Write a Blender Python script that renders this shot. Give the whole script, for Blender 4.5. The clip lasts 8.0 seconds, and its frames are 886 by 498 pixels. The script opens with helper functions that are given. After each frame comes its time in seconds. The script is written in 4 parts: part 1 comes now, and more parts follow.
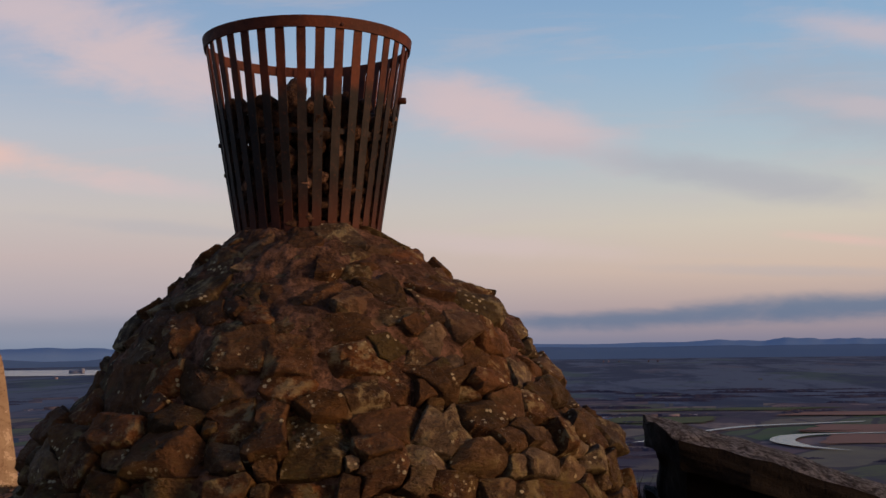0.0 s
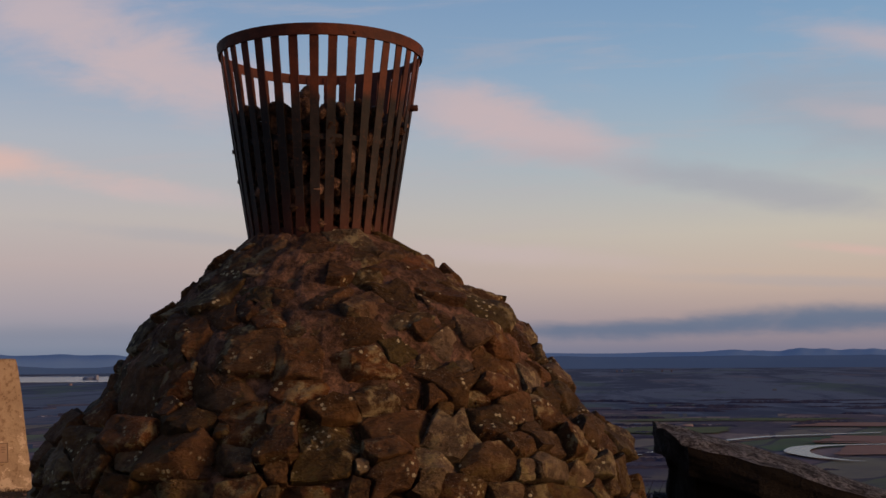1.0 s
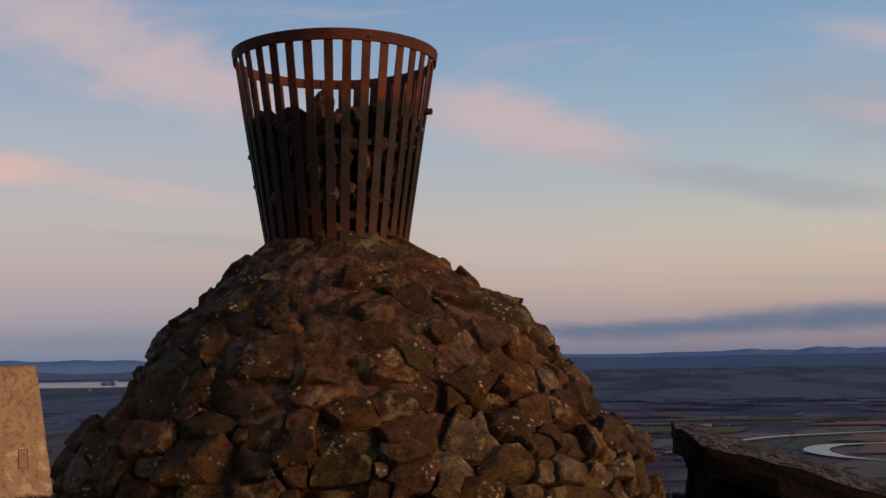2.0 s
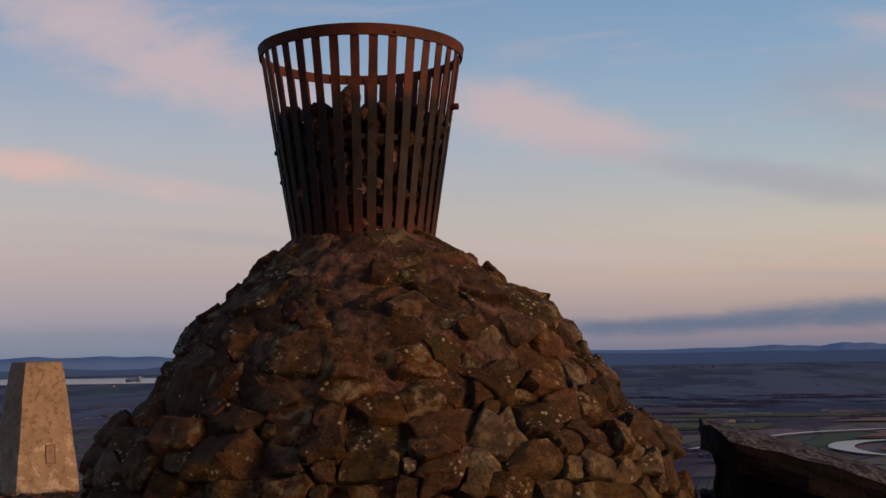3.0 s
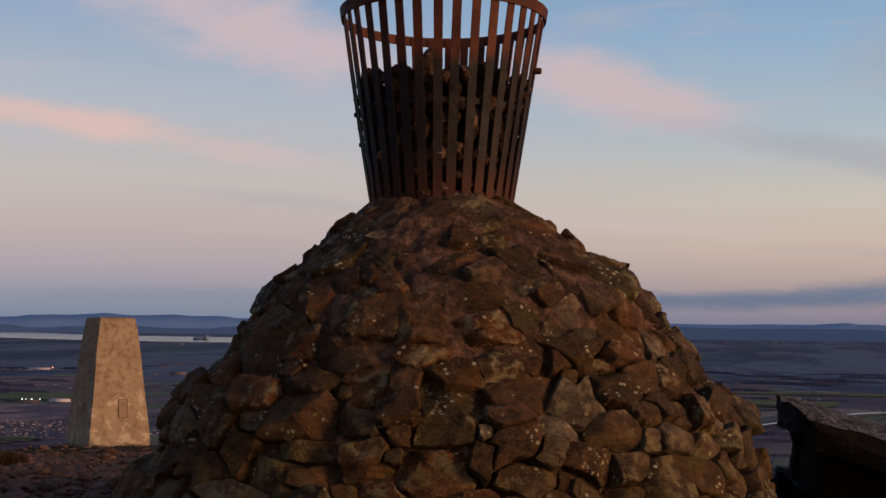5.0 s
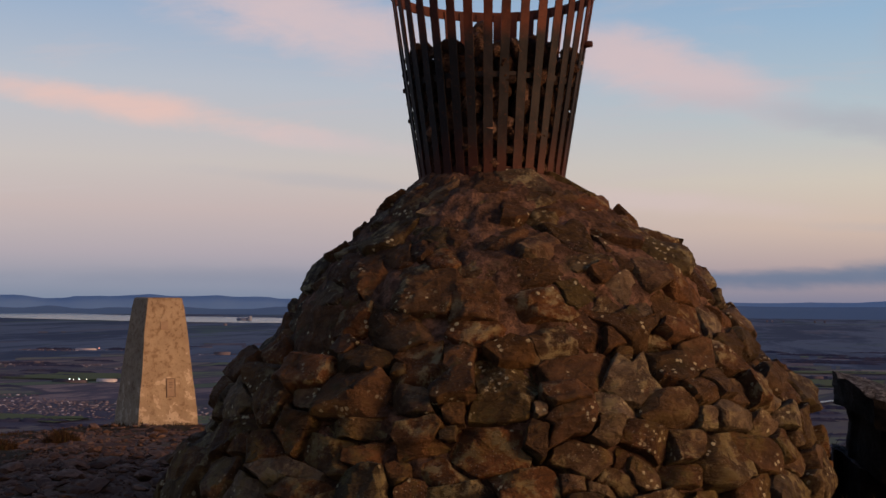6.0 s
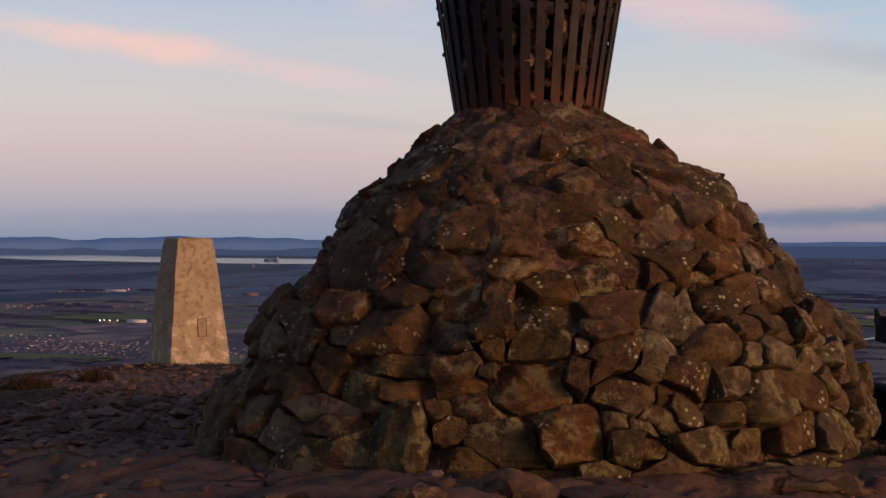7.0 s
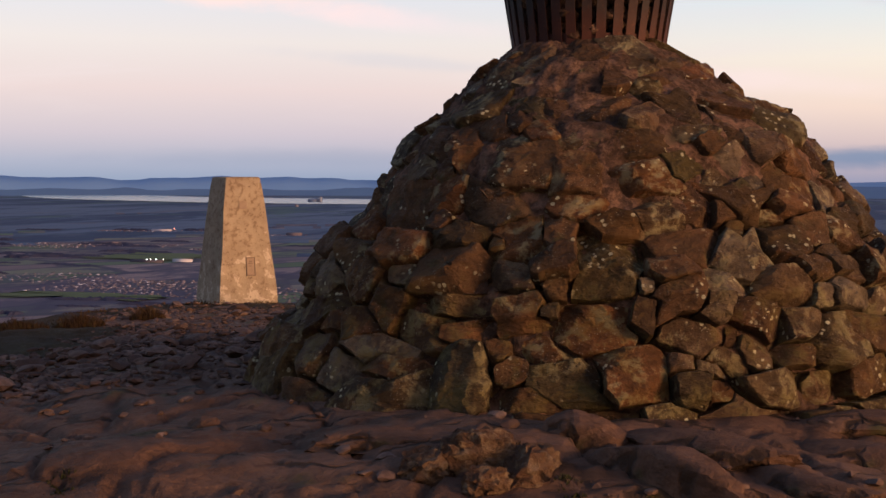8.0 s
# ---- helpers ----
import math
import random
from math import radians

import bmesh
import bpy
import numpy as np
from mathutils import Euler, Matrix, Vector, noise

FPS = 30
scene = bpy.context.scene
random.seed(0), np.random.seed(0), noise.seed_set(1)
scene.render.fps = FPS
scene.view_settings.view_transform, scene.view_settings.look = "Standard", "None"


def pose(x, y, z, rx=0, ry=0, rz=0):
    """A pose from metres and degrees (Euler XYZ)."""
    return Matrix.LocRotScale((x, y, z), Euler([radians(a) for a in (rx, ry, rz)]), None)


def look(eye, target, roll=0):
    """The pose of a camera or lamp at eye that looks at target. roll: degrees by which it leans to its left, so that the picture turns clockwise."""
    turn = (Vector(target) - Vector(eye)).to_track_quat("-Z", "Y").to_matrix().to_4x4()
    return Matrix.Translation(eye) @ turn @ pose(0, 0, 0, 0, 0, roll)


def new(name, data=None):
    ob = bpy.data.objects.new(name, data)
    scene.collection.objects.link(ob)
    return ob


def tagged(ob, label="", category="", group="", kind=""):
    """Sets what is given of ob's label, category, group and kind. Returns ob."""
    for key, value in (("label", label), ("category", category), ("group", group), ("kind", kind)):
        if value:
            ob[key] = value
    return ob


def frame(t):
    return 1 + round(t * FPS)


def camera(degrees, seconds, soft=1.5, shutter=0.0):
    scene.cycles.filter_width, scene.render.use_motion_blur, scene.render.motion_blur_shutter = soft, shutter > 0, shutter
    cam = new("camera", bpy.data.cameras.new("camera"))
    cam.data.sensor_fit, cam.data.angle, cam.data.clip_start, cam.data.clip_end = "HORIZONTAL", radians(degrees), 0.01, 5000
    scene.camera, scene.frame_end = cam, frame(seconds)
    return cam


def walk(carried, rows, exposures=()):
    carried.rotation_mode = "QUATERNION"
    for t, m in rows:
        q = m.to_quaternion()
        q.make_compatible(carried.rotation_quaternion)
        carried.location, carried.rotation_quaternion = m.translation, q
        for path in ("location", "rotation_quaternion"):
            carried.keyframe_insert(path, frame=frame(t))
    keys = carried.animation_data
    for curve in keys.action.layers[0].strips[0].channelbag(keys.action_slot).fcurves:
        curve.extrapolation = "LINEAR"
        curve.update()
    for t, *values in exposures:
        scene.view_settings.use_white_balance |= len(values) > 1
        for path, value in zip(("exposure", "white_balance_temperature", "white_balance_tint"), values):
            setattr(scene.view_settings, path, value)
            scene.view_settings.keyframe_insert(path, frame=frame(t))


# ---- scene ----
cam = camera(42.0, 8.0)
PATH = [
    (0, (0.081, 0.463, 1.569), (-0.11, 2.447, 1.733), -0.8),
    (0.5, (0.091, 0.444, 1.559), (-0.093, 2.427, 1.735), -1.0),
    (1, (0.096, 0.427, 1.555), (-0.118, 2.407, 1.734), -0.5),
    (2.5, (0.088, 0.422, 1.56), (-0.167, 2.397, 1.744), -1.3),
    (3, (0.074, 0.43, 1.556), (-0.205, 2.402, 1.733), -1.1),
    (3.5, (0.063, 0.442, 1.555), (-0.237, 2.412, 1.719), -0.9),
    (4, (0.05, 0.457, 1.551), (-0.282, 2.424, 1.702), -0.6),
    (4.5, (0.037, 0.46, 1.554), (-0.322, 2.423, 1.691), 0.2),
    (6, (-0.029, 0.496, 1.54), (-0.491, 2.44, 1.626), 0.4),
    (6.5, (-0.053, 0.517, 1.535), (-0.535, 2.457, 1.589), 0.2),
    (7, (-0.083, 0.551, 1.525), (-0.589, 2.486, 1.508), 0.2),
    (7.5, (-0.114, 0.579, 1.518), (-0.641, 2.507, 1.442), 0.3),
    (8, (-0.16, 0.615, 1.515), (-0.736, 2.527, 1.394), 0.2),
]
walk(cam, [(t, look(eye, target, roll)) for t, eye, target, roll in PATH],
     exposures=[(0, -0.10), (0.5, -0.25), (1, -0.28), (2.5, -0.26), (3.5, -0.3), (4.5, -0.2), (6, -0.08), (6.5, 0.04), (7, 0.1), (7.5, 0.27), (8, 0.54)])

# ---- world and light ----
SUN_TO = Vector((0.95, -0.31, 0.14)).normalized()
world = bpy.data.worlds.new("dusk_sky")
scene.world = world
world.use_nodes = True


class Nodes:
    """Short hand for building a node tree."""

    def __init__(self, tree):
        self.tree = tree
        tree.nodes.clear()

    def node(self, kind):
        return self.tree.nodes.new(kind)

    def link(self, a, b):
        self.tree.links.new(a, b)

    def put(self, socket, value):
        if hasattr(value, "is_output"):
            self.link(value, socket)
        else:
            socket.default_value = value

    def math(self, op, a, b=0.0, c=0.0, clamp=False):
        n = self.node("ShaderNodeMath")
        n.operation, n.use_clamp = op, clamp
        for s, v in zip(n.inputs, (a, b, c)):
            self.put(s, v)
        return n.outputs[0]

    def mix(self, f, a, b, blend="MIX"):
        n = self.node("ShaderNodeMix")
        n.data_type, n.blend_type = "RGBA", blend
        self.put(n.inputs[0], f)
        for s, v in ((n.inputs[6], a), (n.inputs[7], b)):
            self.put(s, (*v, 1) if isinstance(v, tuple) and len(v) == 3 else v)
        return n.outputs[2]

    def noise(self, vector, scale, detail=4.0, rough=0.55, distort=0.0):
        n = self.node("ShaderNodeTexNoise")
        self.link(vector, n.inputs["Vector"])
        n.inputs["Scale"].default_value, n.inputs["Detail"].default_value = scale, detail
        n.inputs["Roughness"].default_value, n.inputs["Distortion"].default_value = rough, distort
        return n.outputs["Fac"]

    def voronoi(self, vector, scale, feature="F1", out="Distance", rand=1.0):
        n = self.node("ShaderNodeTexVoronoi")
        n.feature = feature
        self.link(vector, n.inputs["Vector"])
        n.inputs["Scale"].default_value, n.inputs["Randomness"].default_value = scale, rand
        return n.outputs[out]

    def scaled(self, vector, s, rz=0.0):
        n = self.node("ShaderNodeMapping")
        self.link(vector, n.inputs["Vector"])
        n.inputs["Scale"].default_value, n.inputs["Rotation"].default_value = s, (0, 0, rz)
        return n.outputs[0]

    def step(self, v, lo, hi, to0=0.0, to1=1.0):
        n = self.node("ShaderNodeMapRange")
        n.interpolation_type = "SMOOTHSTEP"
        for s, x in zip(n.inputs, (v, lo, hi, to0, to1)):
            self.put(s, x)
        return n.outputs[0]

    def ramp(self, v, stops):
        n = self.node("ShaderNodeValToRGB")
        self.put(n.inputs[0], v)
        e = n.color_ramp.elements
        while len(e) < len(stops):
            e.new(0.5)
        for el, (p, col) in zip(e, stops):
            el.position, el.color = p, (*col, 1)
        return n.outputs[0]


def build_sky():
    n = Nodes(world.node_tree)
    way = n.node("ShaderNodeTexCoord").outputs["Generated"]
    sep = n.node("ShaderNodeSeparateXYZ")
    n.link(way, sep.inputs[0])
    x, y, z = sep.outputs
    # clear dusk sky: lavender haze at the horizon, cream, pale blue, blue
    left = n.ramp(n.math("MULTIPLY", z, 2.0), SKY_LEFT)
    right = n.ramp(n.math("MULTIPLY", z, 2.0), SKY_RIGHT)
    clear = n.mix(n.step(x, -0.45, 0.25), left, right)
    # clouds lie on a far plane ahead: coordinates along it
    ahead = n.math("MAXIMUM", y, 0.05)
    u, v = n.math("DIVIDE", x, ahead), n.math("DIVIDE", z, ahead)
    flat = n.node("ShaderNodeCombineXYZ")
    n.put(flat.inputs[0], u), n.put(flat.inputs[1], v)
    wisp = n.noise(n.scaled(flat.outputs[0], (5, 16, 1), 0.25), 1.6, 6, 0.6, 0.6)
    lump = n.noise(n.scaled(flat.outputs[0], (14, 26, 1), 0.1), 1.0, 6, 0.62, 0.4)
    col = clear
    for cu, cv, half_u, half_v, turn, amount, tone in HIGH_CLOUDS + LOW_CLOUDS:
        c, s = math.cos(math.radians(turn)), math.sin(math.radians(turn))
        du, dv = n.math("SUBTRACT", u, cu), n.math("SUBTRACT", v, cv)
        a = n.math("DIVIDE", n.math("ADD", n.math("MULTIPLY", du, c), n.math("MULTIPLY", dv, s)), half_u)
        b = n.math("DIVIDE", n.math("SUBTRACT", n.math("MULTIPLY", dv, c), n.math("MULTIPLY", du, s)), half_v)
        d = n.math("SQRT", n.math("ADD", n.math("MULTIPLY", a, a), n.math("MULTIPLY", b, b)))
        d = n.math("ADD", d, n.math("MULTIPLY", n.math("SUBTRACT", wisp, 0.5), 1.25))
        d = n.math("ADD", d, n.math("MULTIPLY", n.math("SUBTRACT", lump, 0.5), 0.8))
        col = n.mix(n.step(d, 1.2, 0.1, 0.0, amount), col, tone)
    faint = n.step(n.noise(n.scaled(flat.outputs[0], (2.5, 17, 1), 0.12), 2.2, 6, 0.6, 0.5), 0.5, 0.72, 0.0, 0.28)
    high = n.step(z, 0.03, 0.1)
    col = n.mix(n.math("MULTIPLY", faint, high), col, (0.60, 0.50, 0.53))
    # the broad afterglow round the place where the sun stands
    toward = n.node("ShaderNodeVectorMath")
    toward.operation = "DOT_PRODUCT"
    n.link(way, toward.inputs[0])
    toward.inputs[1].default_value = SUN_TO
    glow = n.math("MULTIPLY", n.step(toward.outputs["Value"], -0.05, 0.95), n.step(z, 0.75, 0.1))
    col = n.mix(glow, col, (1.05, 0.55, 0.30))
    back = n.node("ShaderNodeBackground")
    n.link(col, back.inputs[0])
    back.inputs[1].default_value = 0.92
    sky = n.node("ShaderNodeTexSky")
    sky.sky_type, sky.sun_disc = "NISHITA", False
    sky.sun_elevation, sky.sun_rotation = math.asin(SUN_TO.z), math.atan2(SUN_TO.x, SUN_TO.y)
    under = n.node("ShaderNodeBackground")
    n.link(sky.outputs[0], under.inputs[0])
    under.inputs[1].default_value = 0.022
    both = n.node("ShaderNodeAddShader")
    n.link(back.outputs[0], both.inputs[0]), n.link(under.outputs[0], both.inputs[1])
    n.link(both.outputs[0], n.node("ShaderNodeOutputWorld").inputs[0])


SKY_LEFT = [(0.0, (0.205, 0.262, 0.390)), (0.03, (0.265, 0.295, 0.42)), (0.075, (0.40, 0.35, 0.44)), (0.15, (0.55, 0.425, 0.445)), (0.23, (0.59, 0.51, 0.50)),
            (0.36, (0.49, 0.51, 0.585)), (0.5, (0.31, 0.42, 0.60)), (0.68, (0.20, 0.335, 0.57)), (1.0, (0.09, 0.16, 0.35))]
SKY_RIGHT = [(0.0, (0.24, 0.23, 0.33)), (0.045, (0.43, 0.325, 0.36)), (0.12, (0.66, 0.49, 0.42)), (0.2, (0.67, 0.585, 0.50)),
             (0.32, (0.47, 0.55, 0.61)), (0.46, (0.32, 0.48, 0.66)), (0.62, (0.21, 0.375, 0.61)), (1.0, (0.09, 0.16, 0.35))]
PINK, BANK, PEACH, GREY = (0.69, 0.53, 0.545), (0.115, 0.175, 0.310), (0.80, 0.53, 0.48), (0.42, 0.41, 0.48)
HIGH_CLOUDS = [(-0.47, 0.312, 0.21, 0.056, -20, 0.85, PINK), (-0.36, 0.258, 0.13, 0.042, -20, 0.85, PINK), (-0.56, 0.186, 0.21, 0.018, -10, 1.0, PEACH),
               (-0.36, 0.146, 0.14, 0.012, -8, 0.5, PINK), (-0.080, 0.210, 0.085, 0.036, -14, 0.9, PINK), (-0.01, 0.187, 0.10, 0.028, -19, 0.9, PINK),
               (0.27, 0.262, 0.09, 0.020, -10, 0.65, PINK), (0.25, 0.205, 0.12, 0.055, -14, 0.5, GREY), (0.27, 0.197, 0.07, 0.014, -6, 0.5, PINK),
               (0.15, 0.140, 0.19, 0.017, -11, 0.6, GREY)]
LOW_CLOUDS = [(0.27, 0.028, 0.24, 0.014, 2, 0.95, BANK), (0.06, 0.019, 0.22, 0.009, 1, 0.9, BANK), (-0.45, 0.020, 0.26, 0.010, 0, 0.2, BANK), (-0.04, 0.084, 0.14, 0.012, -5, 0.5, PINK),
              (0.25, 0.083, 0.06, 0.006, -6, 0.75, PEACH), (0.2, 0.058, 0.14, 0.006, -2, 0.35, GREY), (-0.33, 0.105, 0.16, 0.008, -6, 0.35, GREY)]
build_sky()

sun = new("sun", bpy.data.lights.new("sun", "SUN"))
sun.data.energy, sun.data.angle, sun.data.color = 4.1, math.radians(20), (1.0, 0.58, 0.34)
sun.matrix_world = look(SUN_TO * 50, (0, 0, 0))


# ---- materials ----
def material(name, build, rough=0.85, metal=0.0, gloss=0.12):
    """A node material; build(n, pos) returns colour, height (or None) and bump strength."""
    m = bpy.data.materials.new(name)
    m.use_nodes = True
    n = Nodes(m.node_tree)
    coord = n.node("ShaderNodeTexCoord")
    col, height, strength, dist = build(n, coord.outputs["Object"])
    shader = n.node("ShaderNodeBsdfPrincipled")
    n.put(shader.inputs["Base Color"], (*col, 1) if isinstance(col, tuple) else col)
    n.put(shader.inputs["Roughness"], rough)
    shader.inputs["Metallic"].default_value = metal
    shader.inputs["Specular IOR Level"].default_value = gloss
    if height is not None:
        bump = n.node("ShaderNodeBump")
        bump.inputs["Strength"].default_value, bump.inputs["Distance"].default_value = strength, dist
        n.link(height, bump.inputs["Height"])
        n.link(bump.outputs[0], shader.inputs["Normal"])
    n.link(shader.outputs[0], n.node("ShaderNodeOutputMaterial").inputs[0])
    return m


def random_of(n):
    return n.node("ShaderNodeObjectInfo").outputs["Random"]


def stone_look(n, pos):
    r = random_of(n)
    place = n.node("ShaderNodeVectorMath")
    place.operation = "ADD"
    shift = n.node("ShaderNodeCombineXYZ")
    n.put(shift.inputs[0], n.math("MULTIPLY", r, 37.0)), n.put(shift.inputs[1], n.math("MULTIPLY", r, 91.0))
    n.link(pos, place.inputs[0]), n.link(shift.outputs[0], place.inputs[1])
    p = place.outputs[0]
    base = n.ramp(r, [(0.0, (0.046, 0.023, 0.011)), (0.14, (0.100, 0.050, 0.021)), (0.26, (0.044, 0.026, 0.009)), (0.40, (0.120, 0.071, 0.039)),
                      (0.52, (0.058, 0.042, 0.013)), (0.64, (0.125, 0.048, 0.015)), (0.76, (0.092, 0.056, 0.027)), (0.86, (0.050, 0.036, 0.018)), (0.94, (0.165, 0.122, 0.078)), (1.0, (0.130, 0.082, 0.045))])
    big, mid, fine = n.noise(p, 5.0, 5, 0.6), n.noise(p, 18.0, 6, 0.68), n.noise(p, 70.0, 5, 0.7)
    col = n.mix(n.step(big, 0.42, 0.68, 0.0, 0.6), base, (0.022, 0.011, 0.004))
    col = n.mix(n.step(n.noise(p, 8.0, 4, 0.6, 0.5), 0.56, 0.70, 0.0, 0.6), col, (0.095, 0.038, 0.013))
    col = n.mix(n.step(n.noise(p, 11.0, 5, 0.65), 0.57, 0.70, 0.0, 0.6), col, (0.056, 0.050, 0.016))
    col = n.mix(n.step(mid, 0.36, 0.58, 0.55, 0.0), col, (0.016, 0.009, 0.003))
    col = n.mix(n.step(fine, 0.52, 0.75, 0.0, 0.5), col, (0.135, 0.085, 0.040))
    ragged = n.math("ADD", n.voronoi(p, 38.0), n.math("MULTIPLY", n.math("SUBTRACT", fine, 0.5), 0.75))
    spots = n.math("MULTIPLY", n.step(ragged, 0.30, 0.20), n.step(n.noise(p, 7.0, 3), 0.55, 0.63))
    col = n.mix(n.math("MULTIPLY", spots, 0.8), col, (0.42, 0.38, 0.23))
    crust = n.math("MULTIPLY", n.step(mid, 0.48, 0.60), n.math("MULTIPLY", n.step(n.noise(p, 4.0, 3), 0.44, 0.56), n.step(r, 0.34, 0.44)))
    col = n.mix(n.math("MULTIPLY", crust, 0.75), col, (0.205, 0.168, 0.084))
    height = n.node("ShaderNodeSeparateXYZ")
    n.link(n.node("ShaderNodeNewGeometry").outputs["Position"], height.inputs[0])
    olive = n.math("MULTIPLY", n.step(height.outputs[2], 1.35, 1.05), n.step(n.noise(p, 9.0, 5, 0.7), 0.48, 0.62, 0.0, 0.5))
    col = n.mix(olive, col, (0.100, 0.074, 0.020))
    specks = n.math("MULTIPLY", n.step(n.voronoi(p, 90.0), 0.22, 0.12), n.step(n.noise(p, 8.0, 2), 0.50, 0.58))
    col = n.mix(n.math("MULTIPLY", specks, 0.4), col, (0.30, 0.27, 0.20))
    ridge = n.noise(n.scaled(p, (4, 4, 11), 0.6), 3.0, 6, 0.7, 0.8)
    h = n.math("ADD", n.math("MULTIPLY", mid, 1.2), n.math("MULTIPLY", fine, 0.4))
    h = n.math("ADD", h, n.math("MULTIPLY", ridge, 1.1))
    return col, h, 1.0, 0.026


def mortar_look(n, pos):
    big, mid, fine = n.noise(pos, 6.0, 5, 0.6), n.noise(pos, 24.0, 6, 0.7), n.noise(pos, 75.0, 5, 0.7)
    col = n.mix(n.step(big, 0.4, 0.62), (0.075, 0.041, 0.024), (0.200, 0.112, 0.072))
    col = n.mix(n.step(mid, 0.4, 0.62, 0.6, 0.0), col, (0.022, 0.012, 0.006))
    col = n.mix(n.step(fine, 0.5, 0.7, 0.0, 0.5), col, (0.165, 0.095, 0.058))
    col = n.mix(n.step(n.noise(pos, 12.0, 4), 0.58, 0.70, 0.0, 0.6), col, (0.036, 0.036, 0.012))
    return col, n.math("ADD", n.math("MULTIPLY", mid, 1.4), n.math("MULTIPLY", fine, 0.5)), 1.0, 0.035


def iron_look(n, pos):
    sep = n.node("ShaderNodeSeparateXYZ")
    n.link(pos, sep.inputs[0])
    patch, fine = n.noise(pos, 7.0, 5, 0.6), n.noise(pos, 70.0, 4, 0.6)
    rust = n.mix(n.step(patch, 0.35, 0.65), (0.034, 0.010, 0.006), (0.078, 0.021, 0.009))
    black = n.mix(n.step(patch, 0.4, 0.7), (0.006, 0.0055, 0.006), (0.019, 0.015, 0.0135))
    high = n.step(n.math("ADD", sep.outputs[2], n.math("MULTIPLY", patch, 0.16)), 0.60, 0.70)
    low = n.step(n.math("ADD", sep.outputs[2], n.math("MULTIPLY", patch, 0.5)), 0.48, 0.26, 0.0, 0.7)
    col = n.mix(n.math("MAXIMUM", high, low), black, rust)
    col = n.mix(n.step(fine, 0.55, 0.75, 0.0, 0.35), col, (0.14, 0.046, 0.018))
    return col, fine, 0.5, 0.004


def concrete_look(n, pos):
    sep = n.node("ShaderNodeSeparateXYZ")
    n.link(pos, sep.inputs[0])
    big, mid, fine = n.noise(pos, 4.0, 5, 0.6), n.noise(pos, 20.0, 7, 0.72), n.noise(pos, 60.0, 4, 0.6)
    col = n.mix(n.step(big, 0.38, 0.64), (0.25, 0.195, 0.130), (0.205, 0.154, 0.101))
    col = n.mix(n.step(mid, 0.49, 0.60, 0.0, 0.72), col, (0.125, 0.080, 0.046))
    flakes = n.step(n.math("ADD", n.noise(pos, 10.0, 6, 0.72), n.math("MULTIPLY", sep.outputs[2], -0.16)), 0.49, 0.55, 0.0, 0.75)
    col = n.mix(flakes, col, (0.40, 0.33, 0.24))
    pits = n.math("MULTIPLY", n.step(n.voronoi(pos, 22.0), 0.2, 0.1), n.step(n.noise(pos, 6.0, 2), 0.45, 0.6))
    col = n.mix(n.math("MULTIPLY", pits, 0.75), col, (0.10, 0.06, 0.04))
    h = n.math("SUBTRACT", n.math("ADD", mid, n.math("MULTIPLY", fine, 0.3)), n.math("MULTIPLY", pits, 0.8))
    return col, h, 0.9, 0.014


def bedrock_look(n, pos):
    big, mid, fine = n.noise(pos, 1.3, 5, 0.6, 0.3), n.noise(pos, 7.0, 7, 0.68), n.noise(pos, 45.0, 6, 0.72)
    warp = n.node("ShaderNodeVectorMath")
    warp.operation = "MULTIPLY_ADD"
    wob = n.node("ShaderNodeTexNoise")
    n.link(pos, wob.inputs["Vector"])
    wob.inputs["Scale"].default_value, wob.inputs["Detail"].default_value = 3.0, 5.0
    n.link(wob.outputs["Color"], warp.inputs[0])
    warp.inputs[1].default_value = (0.5, 0.5, 0.0)
    n.link(pos, warp.inputs[2])
    split = n.voronoi(n.scaled(warp.outputs[0], (1.7, 3.4, 1.0), 0.4), 1.0, "DISTANCE_TO_EDGE")
    crack = n.math("MULTIPLY", n.step(split, 0.045, 0.008), n.step(n.noise(pos, 2.2, 3), 0.42, 0.56))
    seam = n.noise(n.scaled(pos, (3.0, 6.5, 4.0), 0.5), 2.0, 6, 0.7, 0.9)
    col = n.mix(n.step(big, 0.35, 0.65), (0.092, 0.047, 0.028), (0.140, 0.078, 0.049))
    col = n.mix(n.step(mid, 0.44, 0.68, 0.0, 0.55), col, (0.044, 0.023, 0.013))
    col = n.mix(n.step(seam, 0.55, 0.66, 0.0, 0.7), col, (0.034, 0.016, 0.008))
    col = n.mix(n.step(fine, 0.3, 0.6, 0.4, 0.0), col, (0.034, 0.019, 0.011))
    col = n.mix(n.step(fine, 0.58, 0.74, 0.0, 0.4), col, (0.17, 0.108, 0.078))
    moss = n.math("MULTIPLY", n.step(n.noise(pos, 2.6, 5, 0.6), 0.58, 0.68), n.step(fine, 0.3, 0.6, 0.3, 0.9))
    col = n.mix(moss, col, (0.05, 0.045, 0.016))
    col = n.mix(n.math("MULTIPLY", crack, 0.85), col, (0.020, 0.012, 0.006))
    h = n.math("ADD", n.math("MULTIPLY", mid, 1.3), n.math("MULTIPLY", fine, 0.5))
    h = n.math("SUBTRACT", n.math("ADD", h, n.math("MULTIPLY", seam, -0.5)), n.math("MULTIPLY", crack, 0.6))
    return col, h, 0.9, 0.022


